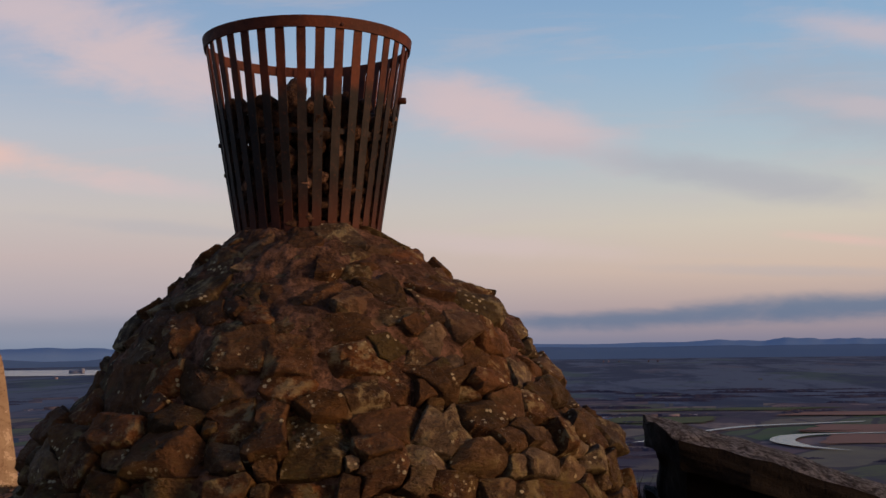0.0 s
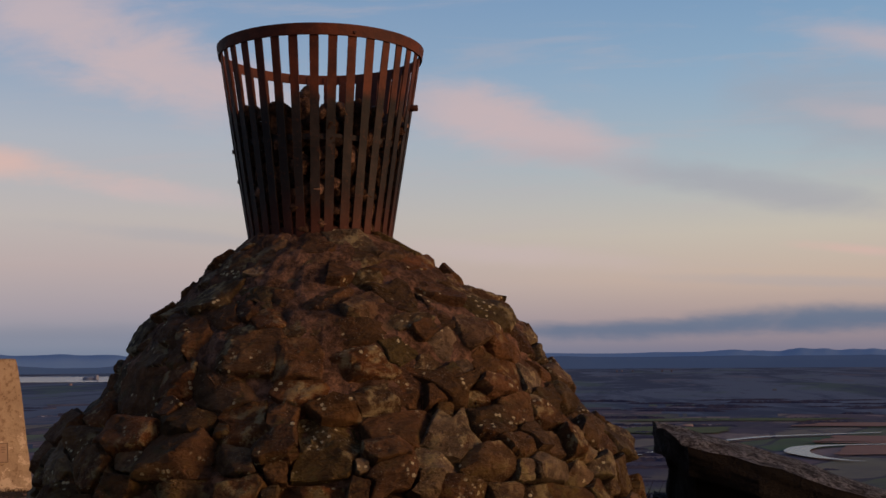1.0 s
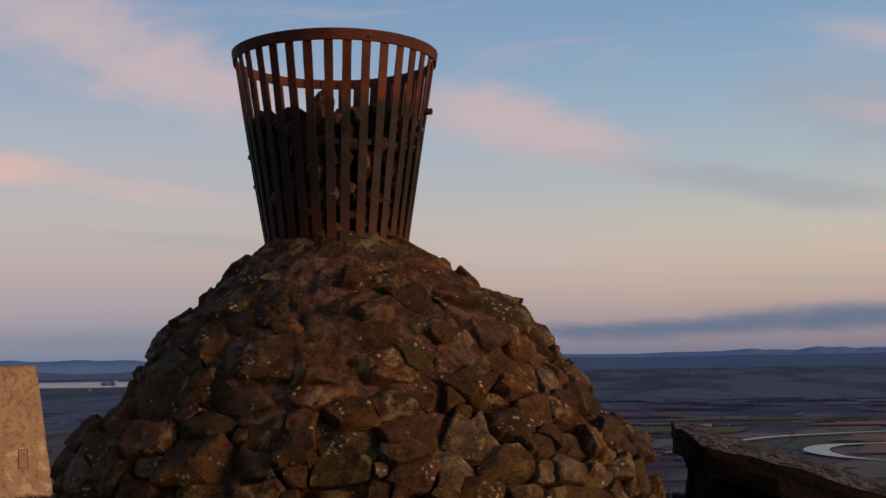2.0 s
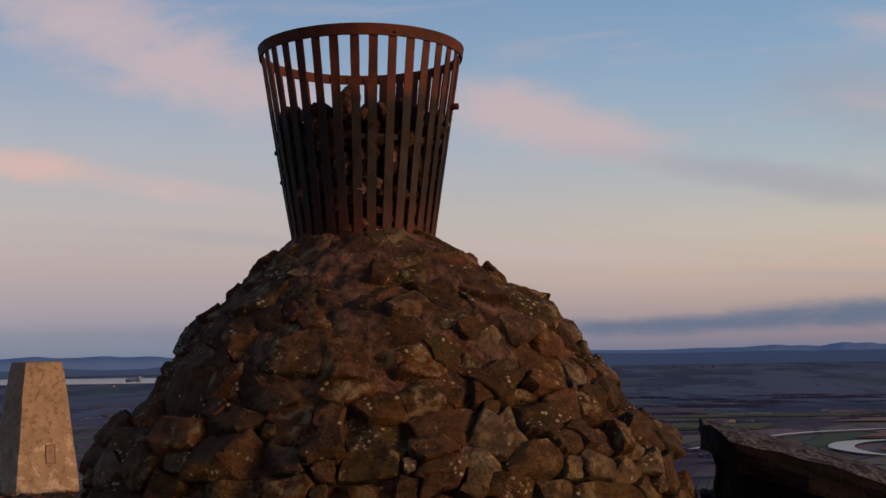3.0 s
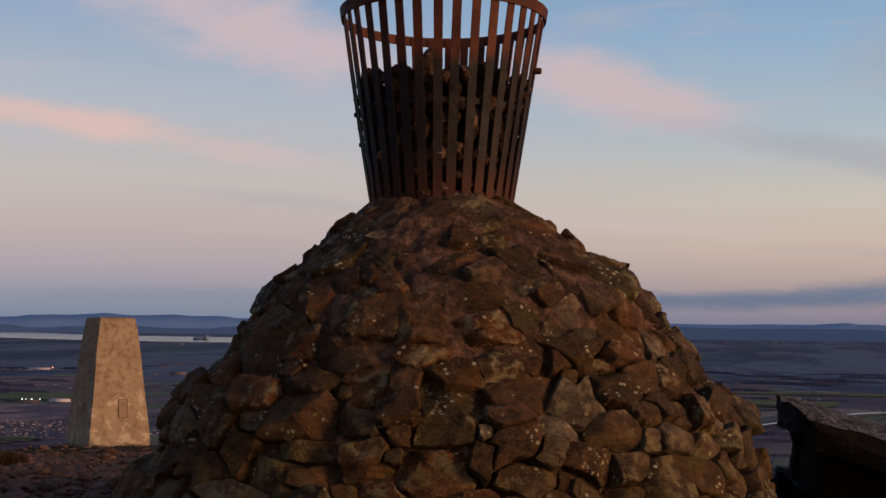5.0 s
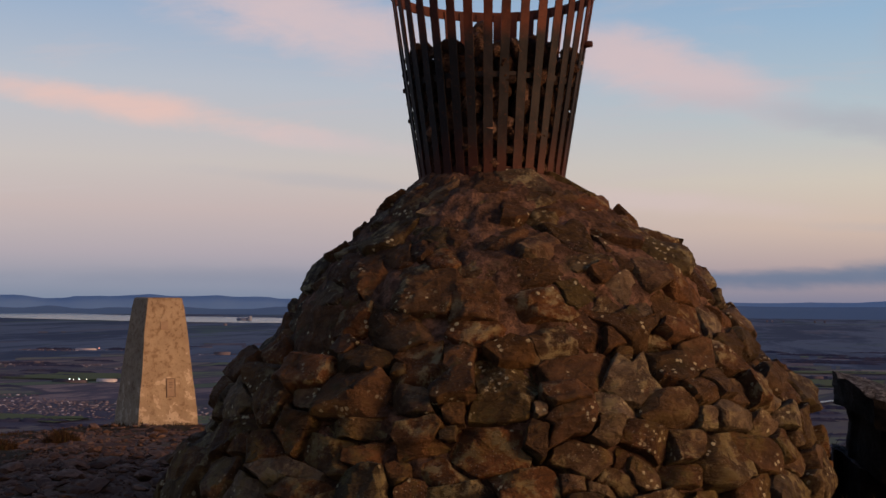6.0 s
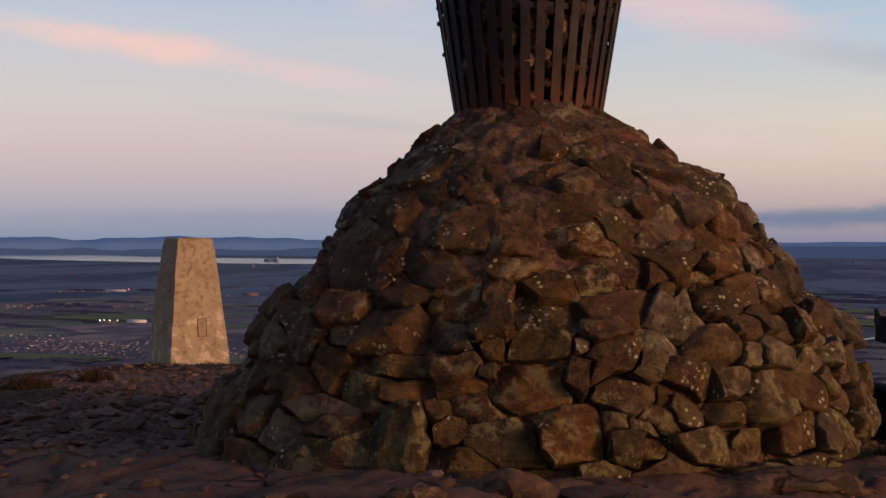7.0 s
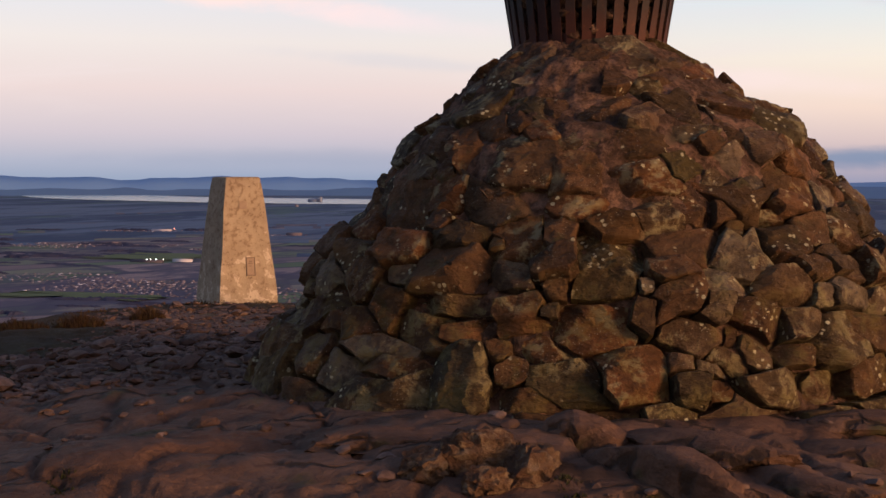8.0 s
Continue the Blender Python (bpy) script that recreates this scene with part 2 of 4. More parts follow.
def knobbly_look(n, pos):
    big, mid, fine = n.noise(pos, 9.0, 5, 0.6), n.noise(pos, 26.0, 6, 0.7), n.noise(pos, 80.0, 5, 0.7)
    col = n.mix(n.step(big, 0.38, 0.62), (0.080, 0.040, 0.021), (0.135, 0.078, 0.042))
    col = n.mix(n.step(mid, 0.50, 0.62, 0.0, 0.7), col, (0.20, 0.138, 0.080))
    col = n.mix(n.step(mid, 0.46, 0.34, 0.0, 0.8), col, (0.030, 0.018, 0.010))
    return col, n.math("ADD", n.math("MULTIPLY", mid, 1.5), n.math("MULTIPLY", fine, 0.6)), 1.0, 0.03


def basket_stone_look(n, pos):
    r = random_of(n)
    # palest tones put a pinkish lit look into some stones' colour
    base = n.ramp(r, [(0.0, (0.030, 0.016, 0.010)), (0.30, (0.080, 0.040, 0.022)), (0.60, (0.150, 0.078, 0.043)), (0.85, (0.24, 0.135, 0.082)), (1.0, (0.36, 0.22, 0.15))])
    mid = n.noise(pos, 2.2, 6, 0.7)
    col = n.mix(n.step(mid, 0.40, 0.62, 0.65, 0.0), base, (0.014, 0.009, 0.006))
    return col, mid, 0.8, 0.3


def rubble_look(n, pos):
    r = n.math("FRACT", n.math("ADD", random_of(n), n.node("ShaderNodeNewGeometry").outputs["Random Per Island"]))
    base = n.ramp(r, [(0.0, (0.052, 0.030, 0.021)), (0.4, (0.088, 0.050, 0.034)), (0.75, (0.120, 0.072, 0.050)), (1.0, (0.160, 0.102, 0.074))])
    geo = n.node("ShaderNodeNewGeometry").outputs["Position"]
    mid = n.noise(geo, 30.0, 6, 0.7)
    col = n.mix(n.step(mid, 0.40, 0.62, 0.55, 0.0), base, (0.040, 0.024, 0.017))
    return col, mid, 0.8, 0.012


def moor_look(n, pos):
    big, fine = n.noise(pos, 0.8, 5, 0.6), n.noise(pos, 30.0, 5, 0.7)
    col = n.mix(n.step(big, 0.35, 0.65), (0.040, 0.022, 0.010), (0.055, 0.038, 0.013))
    col = n.mix(n.step(fine, 0.35, 0.7, 0.6, 0.0), col, (0.02, 0.016, 0.01))
    return col, fine, 0.9, 0.05


def valley_look(n, pos):
    warp = n.node("ShaderNodeTexNoise")
    n.link(pos, warp.inputs["Vector"])
    warp.inputs["Scale"].default_value = 0.006
    bend = n.node("ShaderNodeVectorMath")
    bend.operation = "MULTIPLY_ADD"
    n.link(warp.outputs["Color"], bend.inputs[0])
    bend.inputs[1].default_value = (40, 70, 0)
    n.link(pos, bend.inputs[2])
    p = n.scaled(bend.outputs[0], (1, 1, 0), 0.5)
    cell = n.voronoi(n.scaled(p, (0.024, 0.0095, 1)), 1.0, out="Color")
    sep = n.node("ShaderNodeSeparateColor")
    n.link(cell, sep.inputs[0])
    # field, hedge and wood tones include the haze's blue-purple cast
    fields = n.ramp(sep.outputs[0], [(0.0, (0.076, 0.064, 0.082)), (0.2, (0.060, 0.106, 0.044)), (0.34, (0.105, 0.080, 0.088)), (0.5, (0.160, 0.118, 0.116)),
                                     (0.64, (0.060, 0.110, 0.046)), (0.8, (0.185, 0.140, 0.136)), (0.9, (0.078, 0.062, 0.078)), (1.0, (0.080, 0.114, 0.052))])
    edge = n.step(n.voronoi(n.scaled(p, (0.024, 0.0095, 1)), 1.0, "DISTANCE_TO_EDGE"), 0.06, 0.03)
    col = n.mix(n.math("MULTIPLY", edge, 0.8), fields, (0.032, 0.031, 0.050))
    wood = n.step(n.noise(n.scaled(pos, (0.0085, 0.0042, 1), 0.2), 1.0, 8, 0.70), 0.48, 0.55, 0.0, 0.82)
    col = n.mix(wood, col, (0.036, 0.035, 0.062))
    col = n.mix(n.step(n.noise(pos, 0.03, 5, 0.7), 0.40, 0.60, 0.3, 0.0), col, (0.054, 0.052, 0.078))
    return col, None, 0, 0


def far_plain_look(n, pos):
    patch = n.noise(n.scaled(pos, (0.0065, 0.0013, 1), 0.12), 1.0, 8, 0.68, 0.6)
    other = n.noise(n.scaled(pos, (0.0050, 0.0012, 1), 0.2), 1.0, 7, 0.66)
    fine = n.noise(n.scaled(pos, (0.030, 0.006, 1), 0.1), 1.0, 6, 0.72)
    # blue of the distance haze is put into these base colours
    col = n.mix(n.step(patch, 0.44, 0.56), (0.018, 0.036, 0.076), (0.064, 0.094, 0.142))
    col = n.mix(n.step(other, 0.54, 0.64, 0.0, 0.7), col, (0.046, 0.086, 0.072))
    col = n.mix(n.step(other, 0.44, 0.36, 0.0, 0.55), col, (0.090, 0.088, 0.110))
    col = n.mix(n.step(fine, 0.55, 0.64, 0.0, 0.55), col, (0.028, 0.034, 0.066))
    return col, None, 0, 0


def plain(a, b, scale):
    return lambda n, pos: (n.mix(n.noise(pos, scale, 4, 0.6), a, b), None, 0, 0)


def dark_rock_look(n, pos):
    sep = n.node("ShaderNodeSeparateXYZ")
    n.link(pos, sep.inputs[0])
    big, mid, fine = n.noise(pos, 3.0, 5, 0.6), n.noise(pos, 14.0, 6, 0.7), n.noise(pos, 60.0, 5, 0.7)
    # near-black base also holds the shade of the outcrop's front faces
    col = n.mix(n.step(big, 0.4, 0.65), (0.004, 0.003, 0.002), (0.010, 0.007, 0.0045))
    face = n.node("ShaderNodeSeparateXYZ")
    n.link(n.node("ShaderNodeNewGeometry").outputs["Normal"], face.inputs[0])
    lichen = n.math("MULTIPLY", n.step(face.outputs[2], 0.55, 0.8), n.math("MULTIPLY", n.step(mid, 0.36, 0.60), n.step(fine, 0.38, 0.58)))
    col = n.mix(n.math("MULTIPLY", lichen, 0.75), col, (0.17, 0.17, 0.17))
    return col, n.math("ADD", mid, n.math("MULTIPLY", fine, 0.4)), 1.0, 0.03


DARKROCK = material("dark_lichened_rock", dark_rock_look, 0.85)
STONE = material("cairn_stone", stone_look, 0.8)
BASKETSTONE = material("mottled_brown_stone", basket_stone_look, 0.85)
RUBBLE = material("pale_loose_stone", rubble_look, 0.85)
MORTAR = material("pink_mortar", mortar_look, 0.9)
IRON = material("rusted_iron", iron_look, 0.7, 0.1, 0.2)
CONCRETE = material("weathered_concrete", concrete_look, 0.9)
KNOBBLY = material("knobbly_lichened_rock", knobbly_look, 0.85)
BEDROCK = material("summit_rock", bedrock_look, 0.85)
MOOR = material("moor_turf", moor_look, 0.95)
VALLEY = material("valley_fields", valley_look, 0.95)
FARPLAIN = material("far_hazed_plain", far_plain_look, 1.0)
WATER = material("river_water", plain((0.05, 0.055, 0.06), (0.09, 0.085, 0.085), 0.02), 0.25, 0.0, 0.5)
# aerial haze is painted into both hill colours, paler for the farther ranges
FARHILL = material("hazed_far_hill", plain((0.066, 0.125, 0.215), (0.082, 0.142, 0.235), 0.004), 1.0)
PALEHILL = material("pale_hazed_far_hill", plain((0.125, 0.225, 0.365), (0.138, 0.238, 0.380), 0.004), 1.0)
# bare woods, with the blue of the haze mixed into their colour
WOOD = material("hazed_winter_woodland", plain((0.022, 0.025, 0.046), (0.038, 0.038, 0.062), 0.15), 1.0)
GRASS = material("dry_grass", lambda n, pos: (n.ramp(n.node("ShaderNodeNewGeometry").outputs["Random Per Island"], [(0.0, (0.024, 0.014, 0.007)), (0.5, (0.040, 0.021, 0.009)), (0.85, (0.058, 0.030, 0.010)), (1.0, (0.045, 0.040, 0.012))]), None, 0, 0), 0.9)
HEATH = material("dark_heather", plain((0.018, 0.012, 0.008), (0.04, 0.026, 0.015), 20), 1.0)
MOSS = material("dark_moss", plain((0.012, 0.013, 0.005), (0.030, 0.028, 0.009), 30), 1.0)
HOUSE = material("house_walls", lambda n, pos: (n.ramp(n.node("ShaderNodeNewGeometry").outputs["Random Per Island"], [(0.0, (0.060, 0.052, 0.066)), (0.5, (0.11, 0.092, 0.104)), (0.88, (0.17, 0.145, 0.160)), (1.0, (0.42, 0.40, 0.42))]), None, 0, 0), 0.9)
# pale blue haze is put into the far works' wall colour
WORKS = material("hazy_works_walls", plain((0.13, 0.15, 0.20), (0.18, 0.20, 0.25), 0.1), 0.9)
BRASS = material("weathered_plate", plain((0.105, 0.072, 0.050), (0.17, 0.12, 0.084), 40), 0.7, 0.1)
PATCH = material("brown_filler", plain((0.15, 0.105, 0.072), (0.24, 0.175, 0.12), 30), 0.85)
PLOUGH = material("ploughed_field", plain((0.16, 0.095, 0.075), (0.22, 0.135, 0.105), 0.03), 1.0)
PASTURE = material("green_pasture", plain((0.055, 0.080, 0.034), (0.085, 0.105, 0.050), 0.03), 1.0)


# ---- helpers for things ----
def mesh_of(name, verts, faces, mat, sharp=None):
    me = bpy.data.meshes.new(name)
    me.from_pydata([tuple(v) for v in verts], [], faces)
    me.materials.append(mat)
    for p in me.polygons:
        p.use_smooth = True
    if sharp is not None:
        me.set_sharp_from_angle(angle=math.radians(sharp))
    return me


def part(name, me, parent=None, label=""):
    ob = new(name, me)
    if parent is not None:
        ob.parent = parent
    return tagged(ob, label)


def from_bm(name, bm, mat, sharp=None):
    me = bpy.data.meshes.new(name)
    bmesh.ops.recalc_face_normals(bm, faces=bm.faces[:])
    bm.to_mesh(me)
    bm.free()
    me.materials.append(mat)
    for p in me.polygons:
        p.use_smooth = True
    if sharp is not None:
        me.set_sharp_from_angle(angle=math.radians(sharp))
    return me


def smooth(a, b, x):
    t = np.clip((x - a) / (b - a), 0, 1)
    return t * t * (3 - 2 * t)


def noise_at(x, y, z=0.0, octaves=4):
    return noise.fractal(Vector((x, y, z)), 1.0, 2.0, octaves)


# ---- ground: one sheet from the summit to the horizon ----
PLAIN = -60.0
AXIS = Vector((-0.95, 5.25, 0))


def brow(x, y):
    """How far past the summit's brow a place lies, in metres."""
    dx, dy = x + 1.5, y - 5.0
    d, az = math.hypot(dx, dy), math.degrees(math.atan2(dx, dy))
    reach = float(np.interp(az, (-180, -130, -90, -55, -34, -10, 20, 70, 110, 150, 180), (8, 5.9, 4.6, 5.9, 8.9, 6.6, 3.9, 3.8, 5.5, 8, 8)))
    return d - reach


def ground_z(x, y):
    b = brow(x, y)
    d = min(14.0, math.hypot(x + 0.7, y - 4.0))
    top = 0.80 - 0.080 * max(0.0, d - 0.5) + 0.0007 * d * d
    near = 1.0 - smooth(0, 3, b)
    if b < 4:
        lumps = 0.05 * noise_at(x * 0.9, y * 0.9, 3.0) + 0.030 * abs(noise_at(x * 2.6, y * 2.6, 7.0, 5)) + 0.012 * noise_at(x * 9, y * 9, 1.0, 3) + 0.007 * abs(noise_at(x * 27, y * 27, 2.0, 3))
        (near_d, far_d), _ = noise.voronoi(Vector((x * 1.7 + 0.3 * noise_at(x * 2, y * 2), y * 2.1 + 0.3 * noise_at(y * 2, x * 2), 0.5)))[0][:2], 0
        cell = noise.cell_vector(noise.voronoi(Vector((x * 1.7, y * 2.1, 0.5)))[1][0] * 3.1)
        lumps += 0.030 * (cell.x - 0.5) - 0.035 * float(smooth(0.10, 0.0, far_d - near_d))
        shelf = noise_at(x * 0.75 + 4, y * 1.1, 5.0, 2) * 4
        lumps += 0.035 * (math.floor(shelf) + smooth(0.35, 0.65, shelf - math.floor(shelf))) * 0.6
        keep = smooth(0.2, 0.9, math.hypot(x + 6.04, y - 12.19))
        top += float(lumps * near * keep) * float(np.interp(d, (2, 7), (0.65, 0.45)))
    if b > 0:
        fall = 0.10 * min(b, 1.5) ** 2 + 0.62 * max(0.0, b - 1.2)
        top -= fall
    floor = PLAIN + 0.5 * noise_at(x * 0.004, y * 0.004, 2.0, 2)
    k = 5.0
    return floor + k * math.log1p(math.exp(min(50.0, (top - floor) / k))) if top - floor < 60 else top


def build_ground():
    radii = [0.0] + list(np.geomspace(0.2, 2.4, 50)) + list(np.geomspace(2.45, 13.0, 190)) + list(np.geomspace(13.4, 4950.0, 120))
    front = np.radians(np.concatenate((np.arange(-48, 32, 0.2), np.arange(32, 312, 1.4))))
    verts, faces = [], []
    for r in radii:
        for a in front:
            x, y = r * math.sin(a), r * math.cos(a)
            verts.append((x, y, ground_z(x, y)))
    k = len(front)
    for i in range(len(radii) - 1):
        for j in range(k):
            faces.append((i * k + j, i * k + (j + 1) % k, (i + 1) * k + (j + 1) % k, (i + 1) * k + j))
    me = mesh_of("ground", verts, faces, BEDROCK)
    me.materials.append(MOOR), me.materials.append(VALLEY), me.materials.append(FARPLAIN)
    for p in me.polygons:
        c = p.center
        b = brow(c.x, c.y)
        wild = b + 0.5 * noise_at(c.x * 1.3, c.y * 1.3, 9.0) + 0.25 * noise_at(c.x * 5, c.y * 5, 2.0)
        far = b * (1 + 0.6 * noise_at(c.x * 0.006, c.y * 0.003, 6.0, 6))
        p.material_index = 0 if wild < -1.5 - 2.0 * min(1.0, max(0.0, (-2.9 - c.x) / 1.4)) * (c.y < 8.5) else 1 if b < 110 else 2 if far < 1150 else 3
    return tagged(new("ground", me), "rocky hilltop falling away to a wide valley of fields and woods", "ground", kind="structure")


build_ground()


def strip(name, line, widths, z, mat):
    """A flat ribbon along a line of (x, y), smoothed."""
    pts = [Vector(p) for p in line]
    fine, wide = [], []
    for i in range(len(pts) - 1):
        p0, p1, p2, p3 = pts[max(i - 1, 0)], pts[i], pts[i + 1], pts[min(i + 2, len(pts) - 1)]
        for s in np.linspace(0, 1, 8, endpoint=False):
            fine.append(0.5 * ((2 * p1) + (p2 - p0) * s + (2 * p0 - 5 * p1 + 4 * p2 - p3) * s * s + (3 * p1 - p0 - 3 * p2 + p3) * s ** 3))
            wide.append(widths[i] * (1 - s) + widths[i + 1] * s)
    verts, faces = [], []
    for i, p in enumerate(fine):
        q = fine[min(i + 1, len(fine) - 1)] - fine[max(i - 1, 0)]
        side = Vector((-q.y, q.x)).normalized() * wide[i] / 2
        verts += [(p.x + side.x, p.y + side.y, z), (p.x - side.x, p.y - side.y, z)]
        if i:
            faces.append((2 * i - 2, 2 * i - 1, 2 * i + 1, 2 * i))
    return mesh_of(name, verts, faces, mat)


river = new("river", strip("river", [(20, 655), (41, 697), (68, 743), (100, 796), (128, 830), (159, 850), (230, 880)], [4, 4, 4, 5, 7, 6, 4], PLAIN + 1.2, WATER))
tagged(river, "pale river winding through the valley, reflecting the sky", "river", kind="structure")
bend = new("river_bend", strip("river_bend", [(158, 652), (146, 666), (138, 682), (134, 715), (146, 748), (170, 764), (215, 774), (300, 800)], [1, 5, 10, 15, 15, 6, 4, 4], PLAIN + 1.2, WATER))
tagged(bend, "tight river meander, pale with sky reflection", "river", kind="structure")
firth = new("estuary", strip("estuary", [(-3300, 3900), (-2600, 3680), (-1950, 3130), (-1330, 2900), (-1000, 2830), (-500, 2900)], [300, 380, 520, 640, 520, 250], PLAIN + 1.4, WATER))
tagged(firth, "long pale estuary below far hills", "water", kind="structure")


def field(name, x0, x1, y0, y1, skew, mat, label):
    """A flat field with an uneven border, a little above the valley floor."""
    rng = random.Random(int(x0 * 7 + y0))
    edge = []
    for k in range(28):
        t = k / 28 * 4
        u, v = ((t, 0), (1, t - 1), (3 - t, 1), (0, 4 - t))[int(t)]
        edge.append((x0 + (x1 - x0) * u + skew * v + rng.uniform(-5, 5), y0 + (y1 - y0) * v + rng.uniform(-5, 5), PLAIN + 0.75))
    middle = ((x0 + x1 + skew) / 2, (y0 + y1) / 2, PLAIN + 0.75)
    ob = new(name, mesh_of(name, edge + [middle], [(k, (k + 1) % 28, 28) for k in range(28)], mat))
    return tagged(ob, label, "field", kind="structure")


field("field_by_river", 150, 330, 782, 850, 40, PLOUGH, "bare brown ploughed field between the river's arms")
field("field_in_bend", 152, 320, 700, 764, 20, PLOUGH, "brown field inside the river's bend")
field("pasture_near", 165, 300, 540, 625, 20, PASTURE, "green pasture beside the river")
field("pasture_far", 30, 200, 1030, 1070, 60, PASTURE, "long green pasture across the valley")
field("pasture_middle", 30, 110, 880, 950, 20, PASTURE, "green pasture near the river")
field("field_far", 170, 420, 955, 1005, 40, PLOUGH, "pale brown field across the valley")
field("pasture_left", -520, -440, 765, 830, 10, PASTURE, "green playing field near the valley town")
field("pasture_town", -400, -310, 505, 528, 6, PASTURE, "green field below the valley town")


def hill_range(name, a0, a1, dist, height, seed, label, fade=0.35, mat=None, relief=0.2):
    verts, faces = [], []
    n = 160
    for i in range(n + 1):
        a = math.radians(a0 + (a1 - a0) * i / n)
        end = smooth(0, fade, i / n) * smooth(1, 1 - fade, i / n)
        h = height * (0.91 + relief * noise_at(i * 0.11, seed, 0.0, 5)) * end
        for r, z in ((dist - 260, PLAIN - 2), (dist - 120, PLAIN + h * 0.55), (dist, PLAIN + h), (dist + 160, PLAIN - 4)):
            verts.append((r * math.sin(a), r * math.cos(a), z))
        if i:
            for k in range(3):
                faces.append((4 * i - 4 + k, 4 * i - 3 + k, 4 * i + 1 + k, 4 * i + k))
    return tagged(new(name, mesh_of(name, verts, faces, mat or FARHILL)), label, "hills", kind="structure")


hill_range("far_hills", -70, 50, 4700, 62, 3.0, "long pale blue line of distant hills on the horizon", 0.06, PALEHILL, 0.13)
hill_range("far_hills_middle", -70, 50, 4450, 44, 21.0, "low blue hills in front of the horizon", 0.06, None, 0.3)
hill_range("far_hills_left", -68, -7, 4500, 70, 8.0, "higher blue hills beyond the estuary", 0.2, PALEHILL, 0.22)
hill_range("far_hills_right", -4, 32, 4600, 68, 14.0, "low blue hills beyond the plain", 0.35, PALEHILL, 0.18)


# ---- cairn ----
HEIGHTS = (0.45, 0.72, 0.87, 0.98, 1.06, 1.16, 1.24, 1.30, 1.36, 1.42, 1.53, 1.59, 1.66, 1.71, 1.76, 1.82, 1.88, 1.94, 2.01, 2.06)
LEFT_R = (1.36, 1.33, 1.27, 1.17, 1.12, 1.10, 1.05, 0.98, 0.90, 0.86, 0.82, 0.77, 0.71, 0.65, 0.59, 0.54, 0.50, 0.45, 0.37, 0.31)
RIGHT_R = (1.36, 1.33, 1.31, 1.28, 1.25, 1.23, 1.17, 1.11, 1.07, 1.04, 0.95, 0.92, 0.88, 0.82, 0.74, 0.65, 0.57, 0.49, 0.38, 0.31)


def cairn_r(z, side):
    a, b = np.interp(z, HEIGHTS, LEFT_R), np.interp(z, HEIGHTS, RIGHT_R)
    return (a + b) / 2 + side * (b - a) / 2


def cairn_at(az, z, out=0.0):
    """Place and normal on the cairn; az in radians, 0 towards -y, positive towards +x."""
    s, c = np.sin(az), np.cos(az)
    slope = (cairn_r(z + 0.07, s) - cairn_r(z - 0.07, s)) / 0.14
    nrm = np.stack([s, -c, -slope + 0 * s], -1)
    nrm /= np.linalg.norm(nrm, axis=-1, keepdims=True)
    r = cairn_r(z, s)
    p = np.stack([AXIS.x + r * s, AXIS.y - r * c, z + 0 * s], -1)
    return p + nrm * (np.asarray(out) - 0.03)[..., None], nrm


